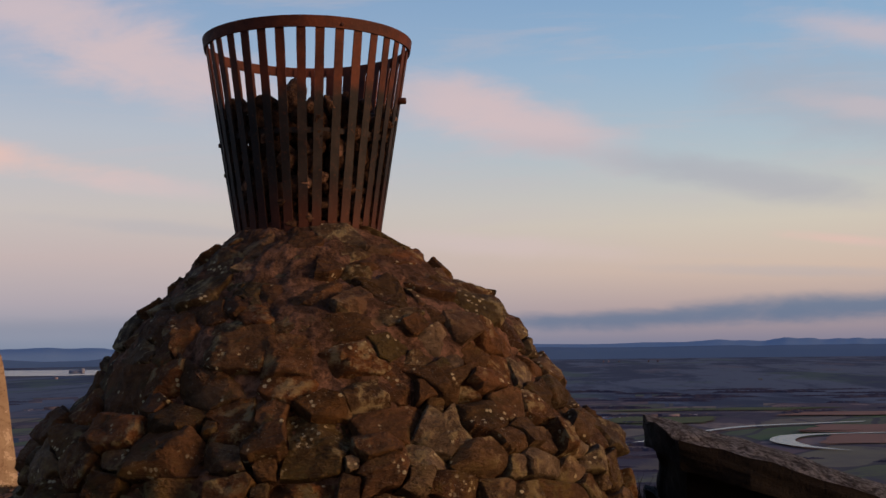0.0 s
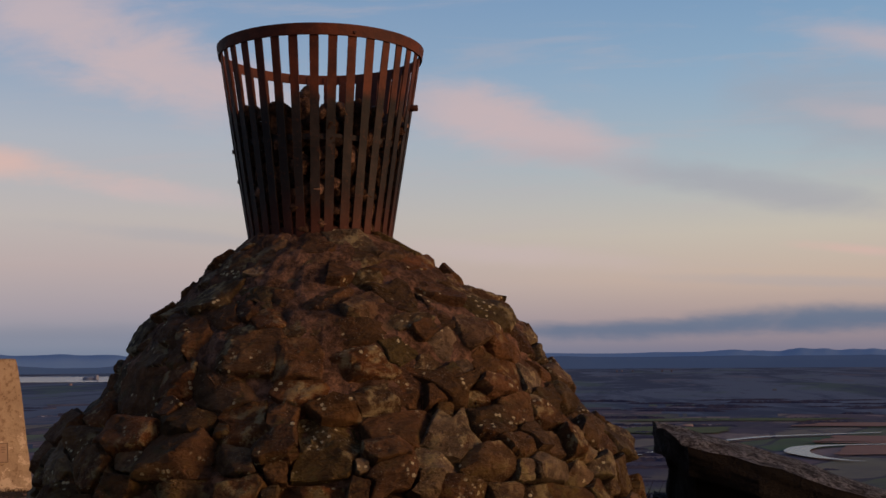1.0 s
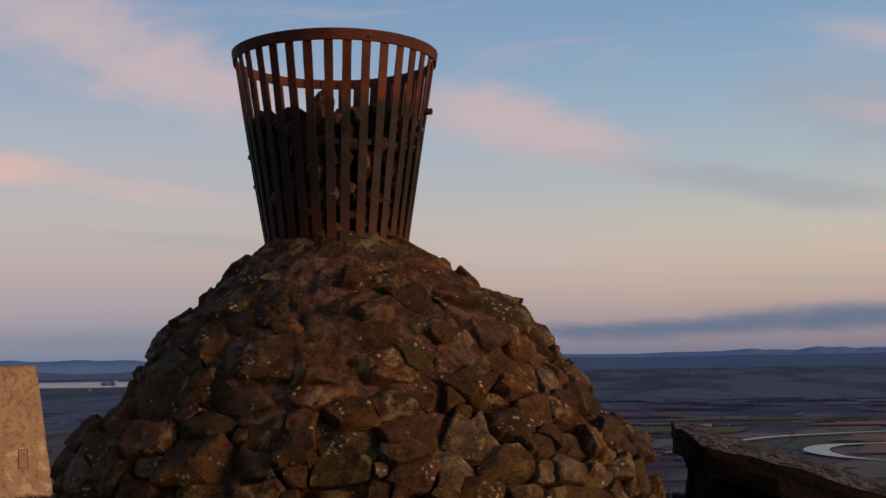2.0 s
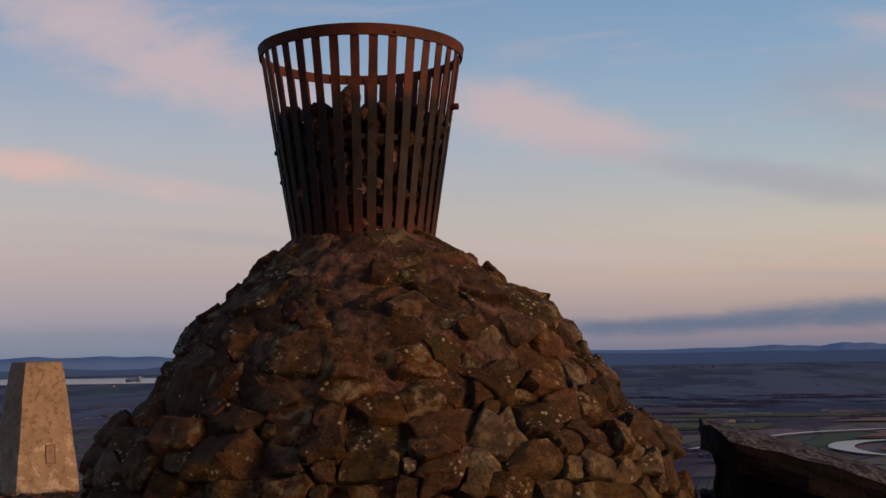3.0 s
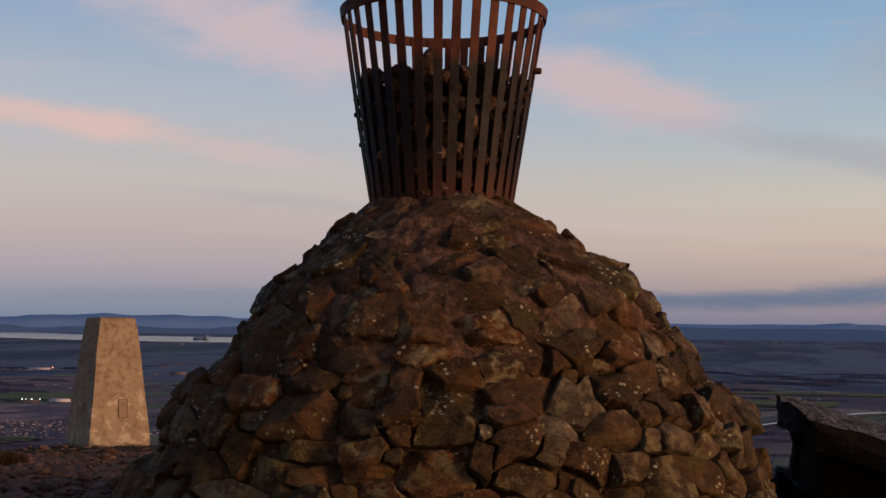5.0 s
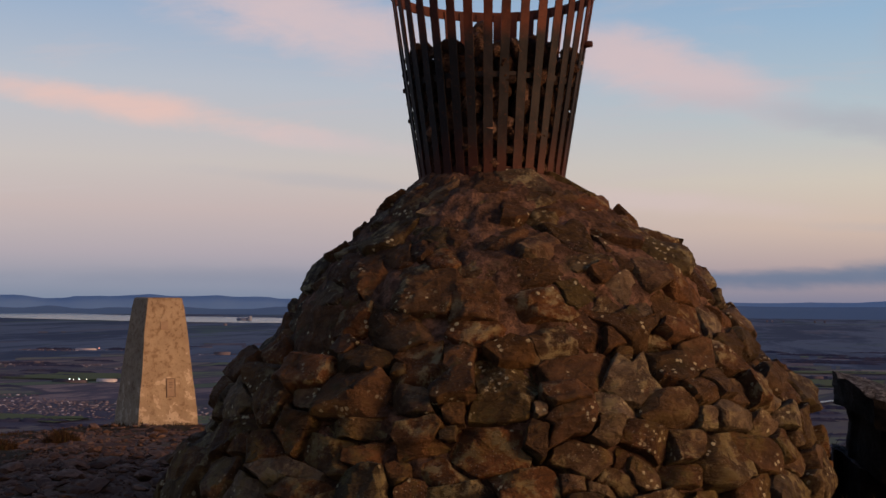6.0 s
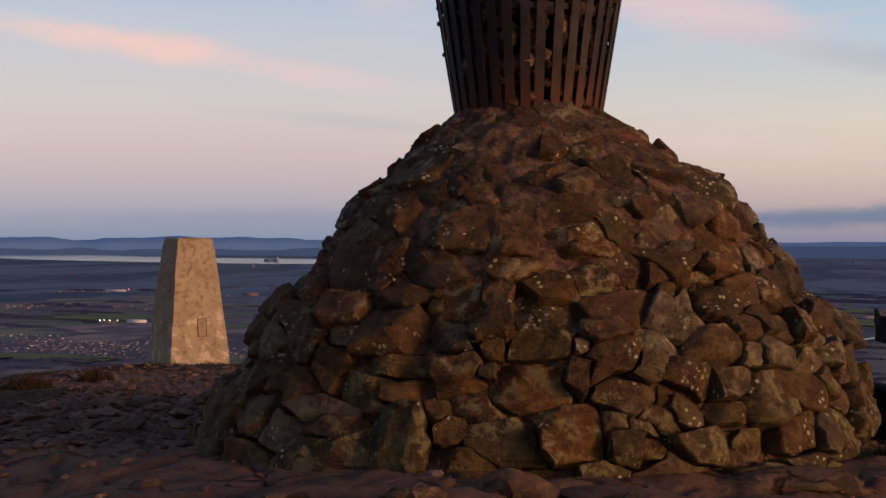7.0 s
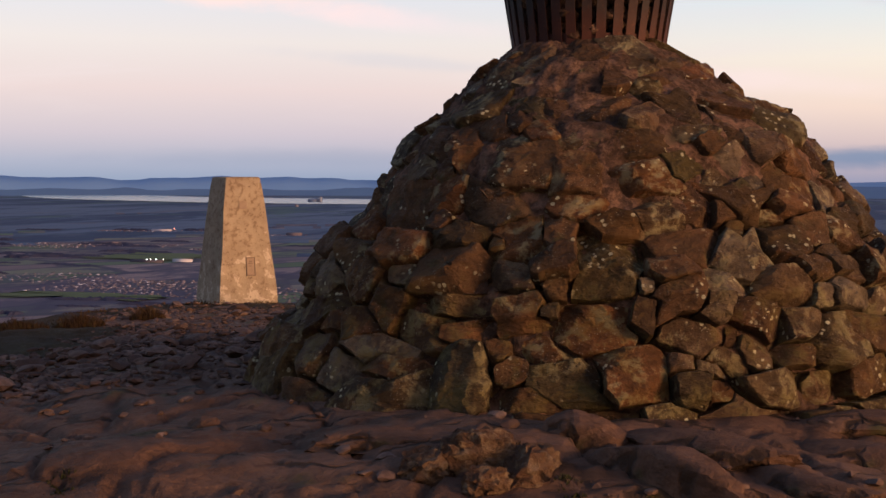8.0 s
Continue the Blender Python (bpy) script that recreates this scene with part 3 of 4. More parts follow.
class Packing:
    """Stones packed over the cairn: each an ellipse-like patch in its own tangent frame."""

    def __init__(self):
        az, z = np.meshgrid(np.radians(np.arange(-180, 180, 1.0)), np.arange(0.55, 2.04, 0.02))
        self.az, self.z = az.ravel(), z.ravel()
        self.grid, _ = cairn_at(self.az, self.z)
        self.best = np.full(len(self.grid), 9.0)
        self.stones = []

    def frame_of(self, az, z):
        p, nrm = cairn_at(np.array([az]), np.array([z]))
        right = np.array([math.cos(az), math.sin(az), 0.0])
        return p[0], nrm[0], right, np.cross(nrm[0], right)

    def reach(self, st, pts):
        p, nrm, right, up, w, h, turn = st
        d = pts - p
        a, b = d @ right, d @ up
        c, s = math.cos(turn), math.sin(turn)
        a, b = (a * c + b * s) / (w / 2), (b * c - a * s) / (h / 2)
        return (np.abs(a) ** 7 + np.abs(b) ** 7) ** (1 / 7) + np.abs(d @ nrm) / 0.35

    def lay(self, az, z, w, h, turn):
        st = (*self.frame_of(math.radians(az), z), w, h, math.radians(-turn))
        self.stones.append(st)
        self.best = np.minimum(self.best, self.reach(st, self.grid))

    def fill(self, count):
        rng = random.Random(5)
        for _ in range(count):
            free = np.nonzero(self.best > (1.15 if _ < 330 else 1.08))[0]
            if len(free) < 12:
                break
            i = free[rng.randrange(len(free))]
            hidden = abs(self.az[i] + 0.05) > 1.75
            size = rng.uniform(0.2, 0.3) if hidden else rng.uniform(0.13, 0.24) if _ < 330 else rng.uniform(0.055, 0.10)
            if hidden and _ >= 330:
                continue
            self.lay(math.degrees(self.az[i]), self.z[i], size * rng.uniform(1.0, 1.5), size * rng.uniform(0.65, 1.0), rng.uniform(-18, 18))

    def outline(self, k, n=20):
        st = self.stones[k]
        p, nrm, right, up, w, h, turn = st
        near = [s for j, s in enumerate(self.stones) if j != k and np.linalg.norm(s[0] - p) < (w + h + s[4] + s[5]) / 2.2]
        out = []
        angles = [2 * math.pi * i / n for i in range(n)]
        for sx, sy in ((1, 1), (-1, 1), (-1, -1), (1, -1)):
            corner = math.atan2(sy * h, sx * w) % (2 * math.pi)
            angles[round(corner / (2 * math.pi) * n) % n] = corner
        for t in angles:
            c, s = math.cos(t), math.sin(t)
            full = 1 / ((abs(c) / (w / 2)) ** 7 + (abs(s) / (h / 2)) ** 7) ** (1 / 7)
            a, b = c * math.cos(turn) - s * math.sin(turn), c * math.sin(turn) + s * math.cos(turn)
            way = right * a + up * b
            f = np.linspace(0.25, 1.2, 20)
            pts = p + np.outer(f * full, way)
            mine = self.reach(st, pts)
            other = np.min([self.reach(q, pts) for q in near], axis=0) if near else np.full(20, 9.0)
            lost = np.nonzero(other < mine)[0]
            r = f[lost[0]] if len(lost) else 1.16
            out.append((a * full * r, b * full * r))
        return out


pack = Packing()
lay = pack.lay
# the stones that stand out, one by one: azimuth, height, width, height along the slope, turn
lay(-36, 1.44, 0.30, 0.35, -23)
lay(-52, 0.93, 0.33, 0.28, -9)
lay(-54, 1.01, 0.36, 0.22, -7)
lay(-49, 0.79, 0.30, 0.26, -9)
lay(68, 1.72, 0.30, 0.26, -4)
lay(-21, 0.82, 0.38, 0.20, -7)
lay(-14, 1.25, 0.25, 0.26, 3)
lay(-11, 1.46, 0.34, 0.19, 11)
lay(13, 1.27, 0.22, 0.29, 6)
lay(-48, 1.17, 0.27, 0.21, -5)
lay(-29, 1.30, 0.29, 0.19, 5)
lay(-34, 1.94, 0.20, 0.28, -63)
lay(-38, 1.57, 0.31, 0.17, 20)
lay(3, 1.90, 0.22, 0.24, 2)
lay(-43, 1.28, 0.23, 0.23, -4)
lay(-25, 1.66, 0.16, 0.30, -35)
lay(-8, 0.89, 0.19, 0.26, -3)
lay(74, 1.64, 0.21, 0.23, -2)
lay(15, 0.94, 0.24, 0.20, 0)
lay(-58, 1.29, 0.23, 0.20, -9)
lay(63, 1.60, 0.26, 0.18, -1)
lay(28, 1.34, 0.29, 0.15, 6)
lay(67, 1.40, 0.20, 0.22, 1)
lay(49, 1.76, 0.17, 0.27, -4)
lay(-28, 1.80, 0.23, 0.19, -15)
lay(21, 1.54, 0.26, 0.16, 0)
lay(-33, 1.18, 0.20, 0.21, -24)
lay(11, 1.08, 0.26, 0.16, -1)
lay(-36, 0.78, 0.31, 0.14, -9)
lay(-38, 0.93, 0.21, 0.20, -8)
lay(-24, 0.98, 0.34, 0.12, -6)
lay(53, 1.84, 0.15, 0.27, -5)
lay(39, 1.79, 0.16, 0.25, -25)
lay(69, 1.81, 0.19, 0.19, -6)
lay(37, 0.89, 0.26, 0.14, 3)
lay(44, 1.33, 0.21, 0.17, 6)
lay(53, 0.89, 0.21, 0.17, 6)
lay(67, 1.48, 0.17, 0.22, 14)
lay(58, 1.26, 0.16, 0.23, 3)
lay(58, 1.49, 0.13, 0.28, 32)
lay(7, 1.56, 0.18, 0.19, 0)
lay(54, 1.17, 0.26, 0.13, 3)
lay(55, 1.05, 0.28, 0.12, 24)
lay(52, 1.67, 0.13, 0.26, 8)
lay(41, 1.22, 0.22, 0.15, 10)
lay(23, 1.65, 0.26, 0.12, -1)
lay(8, 1.69, 0.21, 0.15, 0)
lay(-25, 1.10, 0.18, 0.16, 13)
lay(25, 1.06, 0.22, 0.14, 26)
lay(69, 1.33, 0.14, 0.20, 2)
lay(24, 1.25, 0.19, 0.15, 0)
lay(53, 1.36, 0.17, 0.17, 1)
lay(25, 1.76, 0.16, 0.17, -1)
lay(62, 1.24, 0.15, 0.18, 4)
lay(74, 1.87, 0.16, 0.16, -7)
lay(-13, 1.12, 0.30, 0.08, -11)
lay(35, 1.11, 0.20, 0.12, 25)
lay(22, 1.90, 0.14, 0.18, 7)
lay(60, 1.34, 0.14, 0.18, 2)
lay(0, 1.11, 0.18, 0.13, -10)
lay(-2, 1.25, 0.17, 0.13, 4)
lay(8, 1.44, 0.20, 0.11, 0)
lay(31, 1.23, 0.17, 0.13, 1)
lay(4, 1.36, 0.13, 0.16, -1)
lay(1, 0.87, 0.22, 0.10, -11)
lay(30, 1.45, 0.15, 0.14, 0)
lay(-9, 1.67, 0.15, 0.13, 8)
lay(-10, 1.05, 0.23, 0.08, -8)
lay(53, 1.27, 0.13, 0.15, 3)
lay(53, 1.55, 0.13, 0.15, 46)
lay(-11, 1.75, 0.12, 0.15, 2)
lay(-37, 1.03, 0.21, 0.09, -6)
lay(36, 1.53, 0.16, 0.11, 36)
lay(-27, 1.56, 0.12, 0.15, -20)
lay(43, 1.08, 0.15, 0.11, 3)
lay(0, 1.80, 0.16, 0.11, -7)
lay(4, 1.00, 0.15, 0.11, 33)
lay(24, 0.90, 0.11, 0.15, 1)
lay(28, 1.14, 0.12, 0.13, 21)
lay(39, 1.66, 0.13, 0.12, 19)
lay(34, 1.00, 0.12, 0.12, 2)
lay(45, 1.52, 0.08, 0.17, 42)
lay(36, 1.44, 0.11, 0.13, 0)
lay(45, 1.43, 0.15, 0.09, 16)
lay(0, 0.95, 0.13, 0.10, -19)
lay(18, 1.12, 0.09, 0.14, 20)
lay(37, 1.37, 0.09, 0.13, 1)
lay(-24, 1.22, 0.12, 0.10, -4)
lay(41, 0.99, 0.15, 0.08, 3)
lay(-6, 1.33, 0.10, 0.09, -2)
lay(28, 0.89, 0.09, 0.09, 2)
lay(47, 1.16, 0.08, 0.10, 3)
lay(5, 1.20, 0.08, 0.09, -1)
lay(27, 0.97, 0.13, 0.05, 11)
lay(23, 0.98, 0.10, 0.07, 1)
lay(-3, 1.00, 0.08, 0.09, -3)
lay(4, 1.12, 0.09, 0.06, -6)
lay(19, 1.21, 0.07, 0.08, 0)
lay(31, 1.05, 0.05, 0.10, 16)
pack.fill(520)


def angular(outline):
    """The outline cut to straight edges between the corners that matter."""
    n = len(outline)
    pts = [Vector(p) for p in outline]
    far = max(range(n), key=lambda i: pts[i].length)
    keys = {far, max(range(n), key=lambda i: (pts[i] - pts[far]).length)}
    while len(keys) < 8:
        order, worst = sorted(keys), (0.0, None)
        for lo, hi in zip(order, order[1:] + [order[0] + n]):
            a, b = pts[lo], pts[hi % n]
            edge = (b - a).normalized()
            for i in range(lo + 1, hi):
                off = pts[i % n] - a
                worst = max(worst, (abs(off.x * edge.y - off.y * edge.x), i % n), key=lambda w: w[0])
        if worst[1] is None or (len(keys) > 3 and worst[0] < 0.08 * pts[far].length):
            break
        keys.add(worst[1])
    order, out = sorted(keys), [None] * n
    for lo, hi in zip(order, order[1:] + [order[0] + n]):
        a, b = pts[lo], pts[hi % n]
        for i in range(lo, hi):
            p = a.lerp(b, (i - lo) / (hi - lo)) * 0.88 + pts[i % n] * 0.12
            out[i % n] = tuple(p * 1.045)
    return out


def stone_mesh(k):
    """One rough-faced, broken stone, bedded in the cairn's surface."""
    rng = random.Random(100 + k)
    p, nrm, right, up, w, h, turn = pack.stones[k]
    outline = angular(pack.outline(k, 28))
    n = len(outline)
    low = float(smooth(1.60, 1.25, p[2]))
    size = min(w, h)
    proud = (0.027 + 0.023 * low) * rng.uniform(0.3, 1.6) * (1 - 0.5 * float(smooth(1.84, 1.94, p[2]))) * min(1.0, 0.45 + size * 4)
    proud *= 1 + 0.35 * max(0.0, (p[0] - AXIS.x) / math.hypot(p[0] - AXIS.x, p[1] - AXIS.y)) ** 3 * (1 - low)
    tilt = 0.27
    planes = [(proud, rng.uniform(-tilt, tilt), rng.uniform(-tilt, tilt * 0.6))]
    for _ in range(2):
        a, steep = rng.uniform(0, 6.28), rng.uniform(0.5, 1.3)
        planes.append((proud + size * rng.uniform(0.16, 0.42) * steep, -steep * math.cos(a), -steep * math.sin(a)))
    rings = ((1.0, -0.07), (1.0, 0.55), (0.985, 0.86), (0.93, 1.0), (0.74, 1.0), (0.5, 1.0), (0.25, 1.0))
    gap = 0.003 + 0.005 * low
    chip = [rng.uniform(0.0, 1.0) ** 3 for _ in range(n)]
    verts = []
    for f, lift in rings + ((0.0, 1.0),):
        for i in range(n if f else 1):
            a, b = outline[i]
            length = math.hypot(a, b)
            g = max(0.2, 1 - gap / max(length, 1e-4)) * f
            if 0.8 < f < 1.0 or (f == 1.0 and lift > 0):
                g *= 1 - 0.09 * chip[i]
            jit = 1 + 0.05 * noise_at(a * 16 + k, b * 16, f * 0.5, 3)
            a, b = a * g * jit, b * g * jit
            q = p + right * a + up * b
            az = math.atan2(q[0] - AXIS.x, AXIS.y - q[1])
            if lift < 0:
                out = lift
            else:
                out = max(-0.03, min(c + kx * a + ky * b for c, kx, ky in planes)) * lift
                rough = 0.011 * noise_at(q[0] * 9, q[1] * 9, q[2] * 11, 3) + 0.011 * abs(noise_at(q[0] * 21, q[1] * 21, q[2] * 27, 3))
                out += rough * min(1.0, size * 6)
            verts.append((az, min(q[2], 2.06), out))
    verts = cairn_at(*np.array(verts).T)[0]
    faces = []
    for r in range(len(rings) - 1):
        for i in range(n):
            j = (i + 1) % n
            faces.append((r * n + i, r * n + j, (r + 1) * n + j, (r + 1) * n + i))
    last = (len(rings) - 1) * n
    faces += [(last + i, last + (i + 1) % n, last + n) for i in range(n)]
    centre = Vector(p)
    return [Vector(v) - centre for v in verts], faces, centre


def build_cairn():
    az = np.radians(np.concatenate((np.arange(-100, 100, 1.2), np.arange(100, 260, 8.0))))
    verts, faces = [], []
    levels = np.arange(0.45, 2.06, 0.018)
    for z in levels:
        for a in az:
            r = float(cairn_r(z, math.sin(a)))
            x, y = AXIS.x + r * math.sin(a), AXIS.y - r * math.cos(a)
            high = float(smooth(1.28, 1.6, z))
            out = -0.021 + 0.033 * high + (0.034 - 0.012 * high) * noise_at(x * 5, y * 5, z * 6, 4) + 0.014 * noise_at(x * 22, y * 22, z * 24, 3)
            verts.append((a, z, out))
    verts = [tuple(v) for v in cairn_at(*np.array(verts).T)[0]]
    k = len(az)
    for i in range(len(levels) - 1):
        for j in range(k):
            faces.append((i * k + j, i * k + (j + 1) % k, (i + 1) * k + (j + 1) % k, (i + 1) * k + j))
    verts.append((AXIS.x, AXIS.y, 2.06))
    faces += [((len(levels) - 1) * k + j, (len(levels) - 1) * k + (j + 1) % k, len(verts) - 1) for j in range(k)]
    cairn = tagged(new("cairn"), "domed cairn of lichened brown stones set in mortar on the summit", "cairn")
    part("mortar_core", mesh_of("mortar_core", verts, faces, MORTAR), cairn, "rough pinkish-brown mortar between the stones")
    rest_v, rest_f = [], []
    for s in range(len(pack.stones)):
        vs, fs, centre = stone_mesh(s)
        if centre.y > AXIS.y + 0.35:
            k = len(rest_v)
            rest_v += [v + centre for v in vs]
            rest_f += [tuple(i + k for i in f) for f in fs]
        else:
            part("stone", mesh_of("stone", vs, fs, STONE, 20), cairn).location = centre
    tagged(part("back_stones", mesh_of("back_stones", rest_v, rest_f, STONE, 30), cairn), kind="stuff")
    return cairn


# ---- fire basket ----
BASKET_Z, BASKET_TOP, R_LOW, R_TOP = 2.03, 0.83, 0.305, 0.437


def basket_r(z):
    return R_LOW + (R_TOP - R_LOW) * z / BASKET_TOP


def hoop(name, z0, z1, thick, inside, parent, mat):
    bm = bmesh.new()
    n = 96
    loops = []
    for i in range(n):
        a = 2 * math.pi * i / n
        wob = 1 + 0.004 * noise_at(math.cos(a) * 2, math.sin(a) * 2, z0)
        ring = []
        for z, o in ((z0, 0), (z1, 0), (z1, thick), (z0, thick)):
            r = (basket_r(z) - inside + o) * wob
            ring.append(bm.verts.new((r * math.sin(a), -r * math.cos(a), z)))
        loops.append(ring)
    for i in range(n):
        for k in range(4):
            bm.faces.new((loops[i][k], loops[i][(k + 1) % 4], loops[(i + 1) % n][(k + 1) % 4], loops[(i + 1) % n][k]))
    return part(name, from_bm(name, bm, mat, 40), parent)


def build_basket():
    basket = tagged(new("fire_basket"), "tall rusted iron beacon basket of flat bars holding stones", "beacon basket")
    basket.location = (AXIS.x, AXIS.y, BASKET_Z)
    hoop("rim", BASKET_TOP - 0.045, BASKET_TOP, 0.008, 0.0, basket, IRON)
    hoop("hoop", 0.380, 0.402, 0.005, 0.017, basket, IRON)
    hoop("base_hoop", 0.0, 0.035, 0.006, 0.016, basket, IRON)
    rng = random.Random(3)
    for i in range(34):
        a = math.radians(360 / 34 * i - 2.6 + rng.uniform(-0.6, 0.6))
        bow, lean = rng.uniform(-0.004, 0.004), rng.uniform(-0.006, 0.006)
        bm = bmesh.new()
        rows = []
        for k in range(9):
            z = -0.03 + (BASKET_TOP - 0.01 + 0.03) * k / 8
            r = basket_r(z) - 0.007 + bow * math.sin(math.pi * k / 8)
            half = 0.0180 + rng.uniform(-0.001, 0.001)
            ring = []
            for s, o in ((-1, 0), (1, 0), (1, 0.006), (-1, 0.006)):
                x, y = s * half + lean * (k / 8 - 0.5), -(r + o)
                ring.append(bm.verts.new((x * math.cos(a) - y * math.sin(a), x * math.sin(a) + y * math.cos(a), z)))
            rows.append(ring)
        for k in range(8):
            for q in range(4):
                bm.faces.new((rows[k][q], rows[k][(q + 1) % 4], rows[k + 1][(q + 1) % 4], rows[k + 1][q]))
        bm.faces.new(rows[0]), bm.faces.new(rows[-1])
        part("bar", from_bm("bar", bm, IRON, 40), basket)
    for a, z, size in ((88, 0.565, 0.016), (-92, 0.47, 0.010), (-90, 0.40, 0.012), (-91, 0.27, 0.011), (30, 0.80, 0.008)):
        bm = bmesh.new()
        bmesh.ops.create_cone(bm, cap_ends=True, segments=6, radius1=size, radius2=size * 0.9, depth=size * 2.4)
        bmesh.ops.bevel(bm, geom=bm.edges[:], offset=size * 0.15, segments=1, affect="EDGES")
        bolt = part("bolt", from_bm("bolt", bm, IRON, 40), basket)
        r = basket_r(z) + size * 0.6
        bolt.matrix_local = pose(r * math.sin(math.radians(a)), -r * math.cos(math.radians(a)), z) @ pose(0, 0, 0, 90, 0, a)
    return basket


def rock_mesh(seed, size, mat, squash=0.7):
    rng = random.Random(seed)
    bm = bmesh.new()
    bmesh.ops.create_icosphere(bm, subdivisions=2, radius=1.0)
    cuts = [(Vector((rng.gauss(0, 1), rng.gauss(0, 1), rng.gauss(0, 1))).normalized(), rng.uniform(0.55, 0.85)) for _ in range(9)]
    for v in bm.verts:
        for nrm, d in cuts:
            over = v.co.dot(nrm) - d
            if over > 0:
                v.co -= nrm * over
        v.co *= 1 + 0.08 * noise_at(v.co.x * 2 + seed, v.co.y * 2, v.co.z * 2)
        v.co = Vector((v.co.x * 1.2, v.co.y * 0.95, v.co.z * squash)) * size
    return from_bm("rock", bm, mat, 32)


def build_basket_stones():
    meshes = [rock_mesh(40 + i, 1.0, BASKETSTONE, 0.8) for i in range(6)]
    rng = random.Random(8)
    for level in range(9):
        z = 0.055 + 0.056 * level
        for i in range(25):
            a = 2 * math.pi * (i + rng.uniform(-0.3, 0.3) + level * 0.5) / 25
            size = rng.uniform(0.036, 0.056)
            r = basket_r(z) - 0.014 - size * 0.72
            rock(meshes[rng.randrange(6)], (AXIS.x + r * math.sin(a), AXIS.y - r * math.cos(a), BASKET_Z + z + rng.uniform(-0.014, 0.014)), size, rng)
    verts, faces = [], []
    for level in range(6):
        for i in range(24):
            a, z = rng.uniform(0, 6.28), 0.06 + 0.1 * level
            r, size = (basket_r(z) - 0.14) * math.sqrt(rng.random()), rng.uniform(0.06, 0.08)
            m = Matrix.Translation((AXIS.x + r * math.sin(a), AXIS.y - r * math.cos(a), BASKET_Z + min(z, 0.46))) @ pose(0, 0, 0, rng.uniform(0, 360), rng.uniform(0, 360), 0) @ Matrix.Scale(size, 4)
            src, k = meshes[rng.randrange(6)], len(verts)
            verts += [m @ v.co for v in src.vertices]
            faces += [tuple(q + k for q in p.vertices) for p in src.polygons]
    tagged(new("basket_fill", mesh_of("basket_fill", verts, faces, BASKETSTONE, 30)), "inner heap of dark stones filling the iron basket", "stones", kind="stuff")
    rock(meshes[1], (AXIS.x - 0.03, AXIS.y - 0.17, BASKET_Z + 0.575), 0.072, rng)


def rock(me, at, size, rng, group="stones in the fire basket", label="rough brown stone piled inside the iron basket"):
    ob = new("rock", me)
    ob.matrix_world = Matrix.Translation(at) @ pose(0, 0, 0, rng.uniform(0, 360), rng.uniform(0, 360), rng.uniform(0, 360)) @ Matrix.Scale(size, 4)
    return tagged(ob, label, "stone", group)


# ---- survey pillar ----
def build_pillar():
    pillar = tagged(new("survey_pillar"), "tapered square concrete survey pillar, weathered cream, beside the cairn", "survey pillar")
    pillar.matrix_world = pose(-6.04, 12.19, 0.17, 0, 0, 49.8) @ Matrix.Scale(1.135, 4)
    bm = bmesh.new()
    rows = []
    for k in range(13):
        z = -0.12 + 1.32 * k / 12
        half = 0.305 + (0.18 - 0.305) * max(z, -0.05) / 1.2
        rows.append([bm.verts.new((sx * half, sy * half, z)) for sx, sy in ((-1, -1), (1, -1), (1, 1), (-1, 1))])
    for k in range(12):
        for q in range(4):
            bm.faces.new((rows[k][q], rows[k][(q + 1) % 4], rows[k + 1][(q + 1) % 4], rows[k + 1][q]))
    bm.faces.new(rows[0]), bm.faces.new(rows[-1])
    edges = [e for e in bm.edges if not (abs(e.verts[0].co.z - e.verts[1].co.z) < 1e-6 and -0.1 < e.verts[0].co.z < 1.19)]
    bmesh.ops.bevel(bm, geom=edges, offset=0.022, segments=2, affect="EDGES", profile=0.5)
    for v in bm.verts:
        v.co += Vector((noise_at(v.co.x * 5, v.co.y * 5, v.co.z * 5), noise_at(v.co.y * 5, v.co.z * 5, v.co.x * 5), 0)) * 0.006
    part("shaft", from_bm("shaft", bm, CONCRETE, 35), pillar)
    # a filled patch, and a bracket let into the face: plate, raised frame, worn marks
    def on_face(name, x, z, w, h, proud, mat, parent, lab=""):
        bm = bmesh.new()
        bmesh.ops.create_cube(bm, size=1.0)
        for v in bm.verts:
            v.co = Vector((v.co.x * w, v.co.y * 0.03, v.co.z * h))
        bmesh.ops.bevel(bm, geom=bm.edges[:], offset=0.002, segments=1, affect="EDGES")
        half = 0.305 + (0.18 - 0.305) * z / 1.2
        ob = part(name, from_bm(name, bm, mat, 35), parent, lab)
        at = pose(x, -half - proud + 0.015, z, -5.95)
        ob.matrix_basis = at if parent is pillar else parent.matrix_basis.inverted() @ at
        return ob

    on_face("patch", -0.02, 0.93, 0.08, 0.08, 0.006, PATCH, pillar, "square brown filled patch")
    plate = on_face("bracket_plate", 0.03, 0.34, 0.09, 0.16, 0.005, PATCH, pillar, "small metal bracket plate with worn marks")
    for x, z, w, h in ((-0.012, 0.34, 0.010, 0.18), (0.072, 0.34, 0.010, 0.18), (0.03, 0.425, 0.094, 0.010), (0.03, 0.255, 0.094, 0.010)):
        on_face("bracket_frame", x, z, w, h, 0.010, BRASS, plate, "dark metal edge of the bracket")
    for z, w in ((0.39, 0.035), (0.37, 0.045), (0.345, 0.03)):
        on_face("worn_mark", 0.03, z, w, 0.009, 0.007, BRASS, plate, "dark worn mark")
    return pillar


build_pillar()
build_basket()
build_basket_stones()


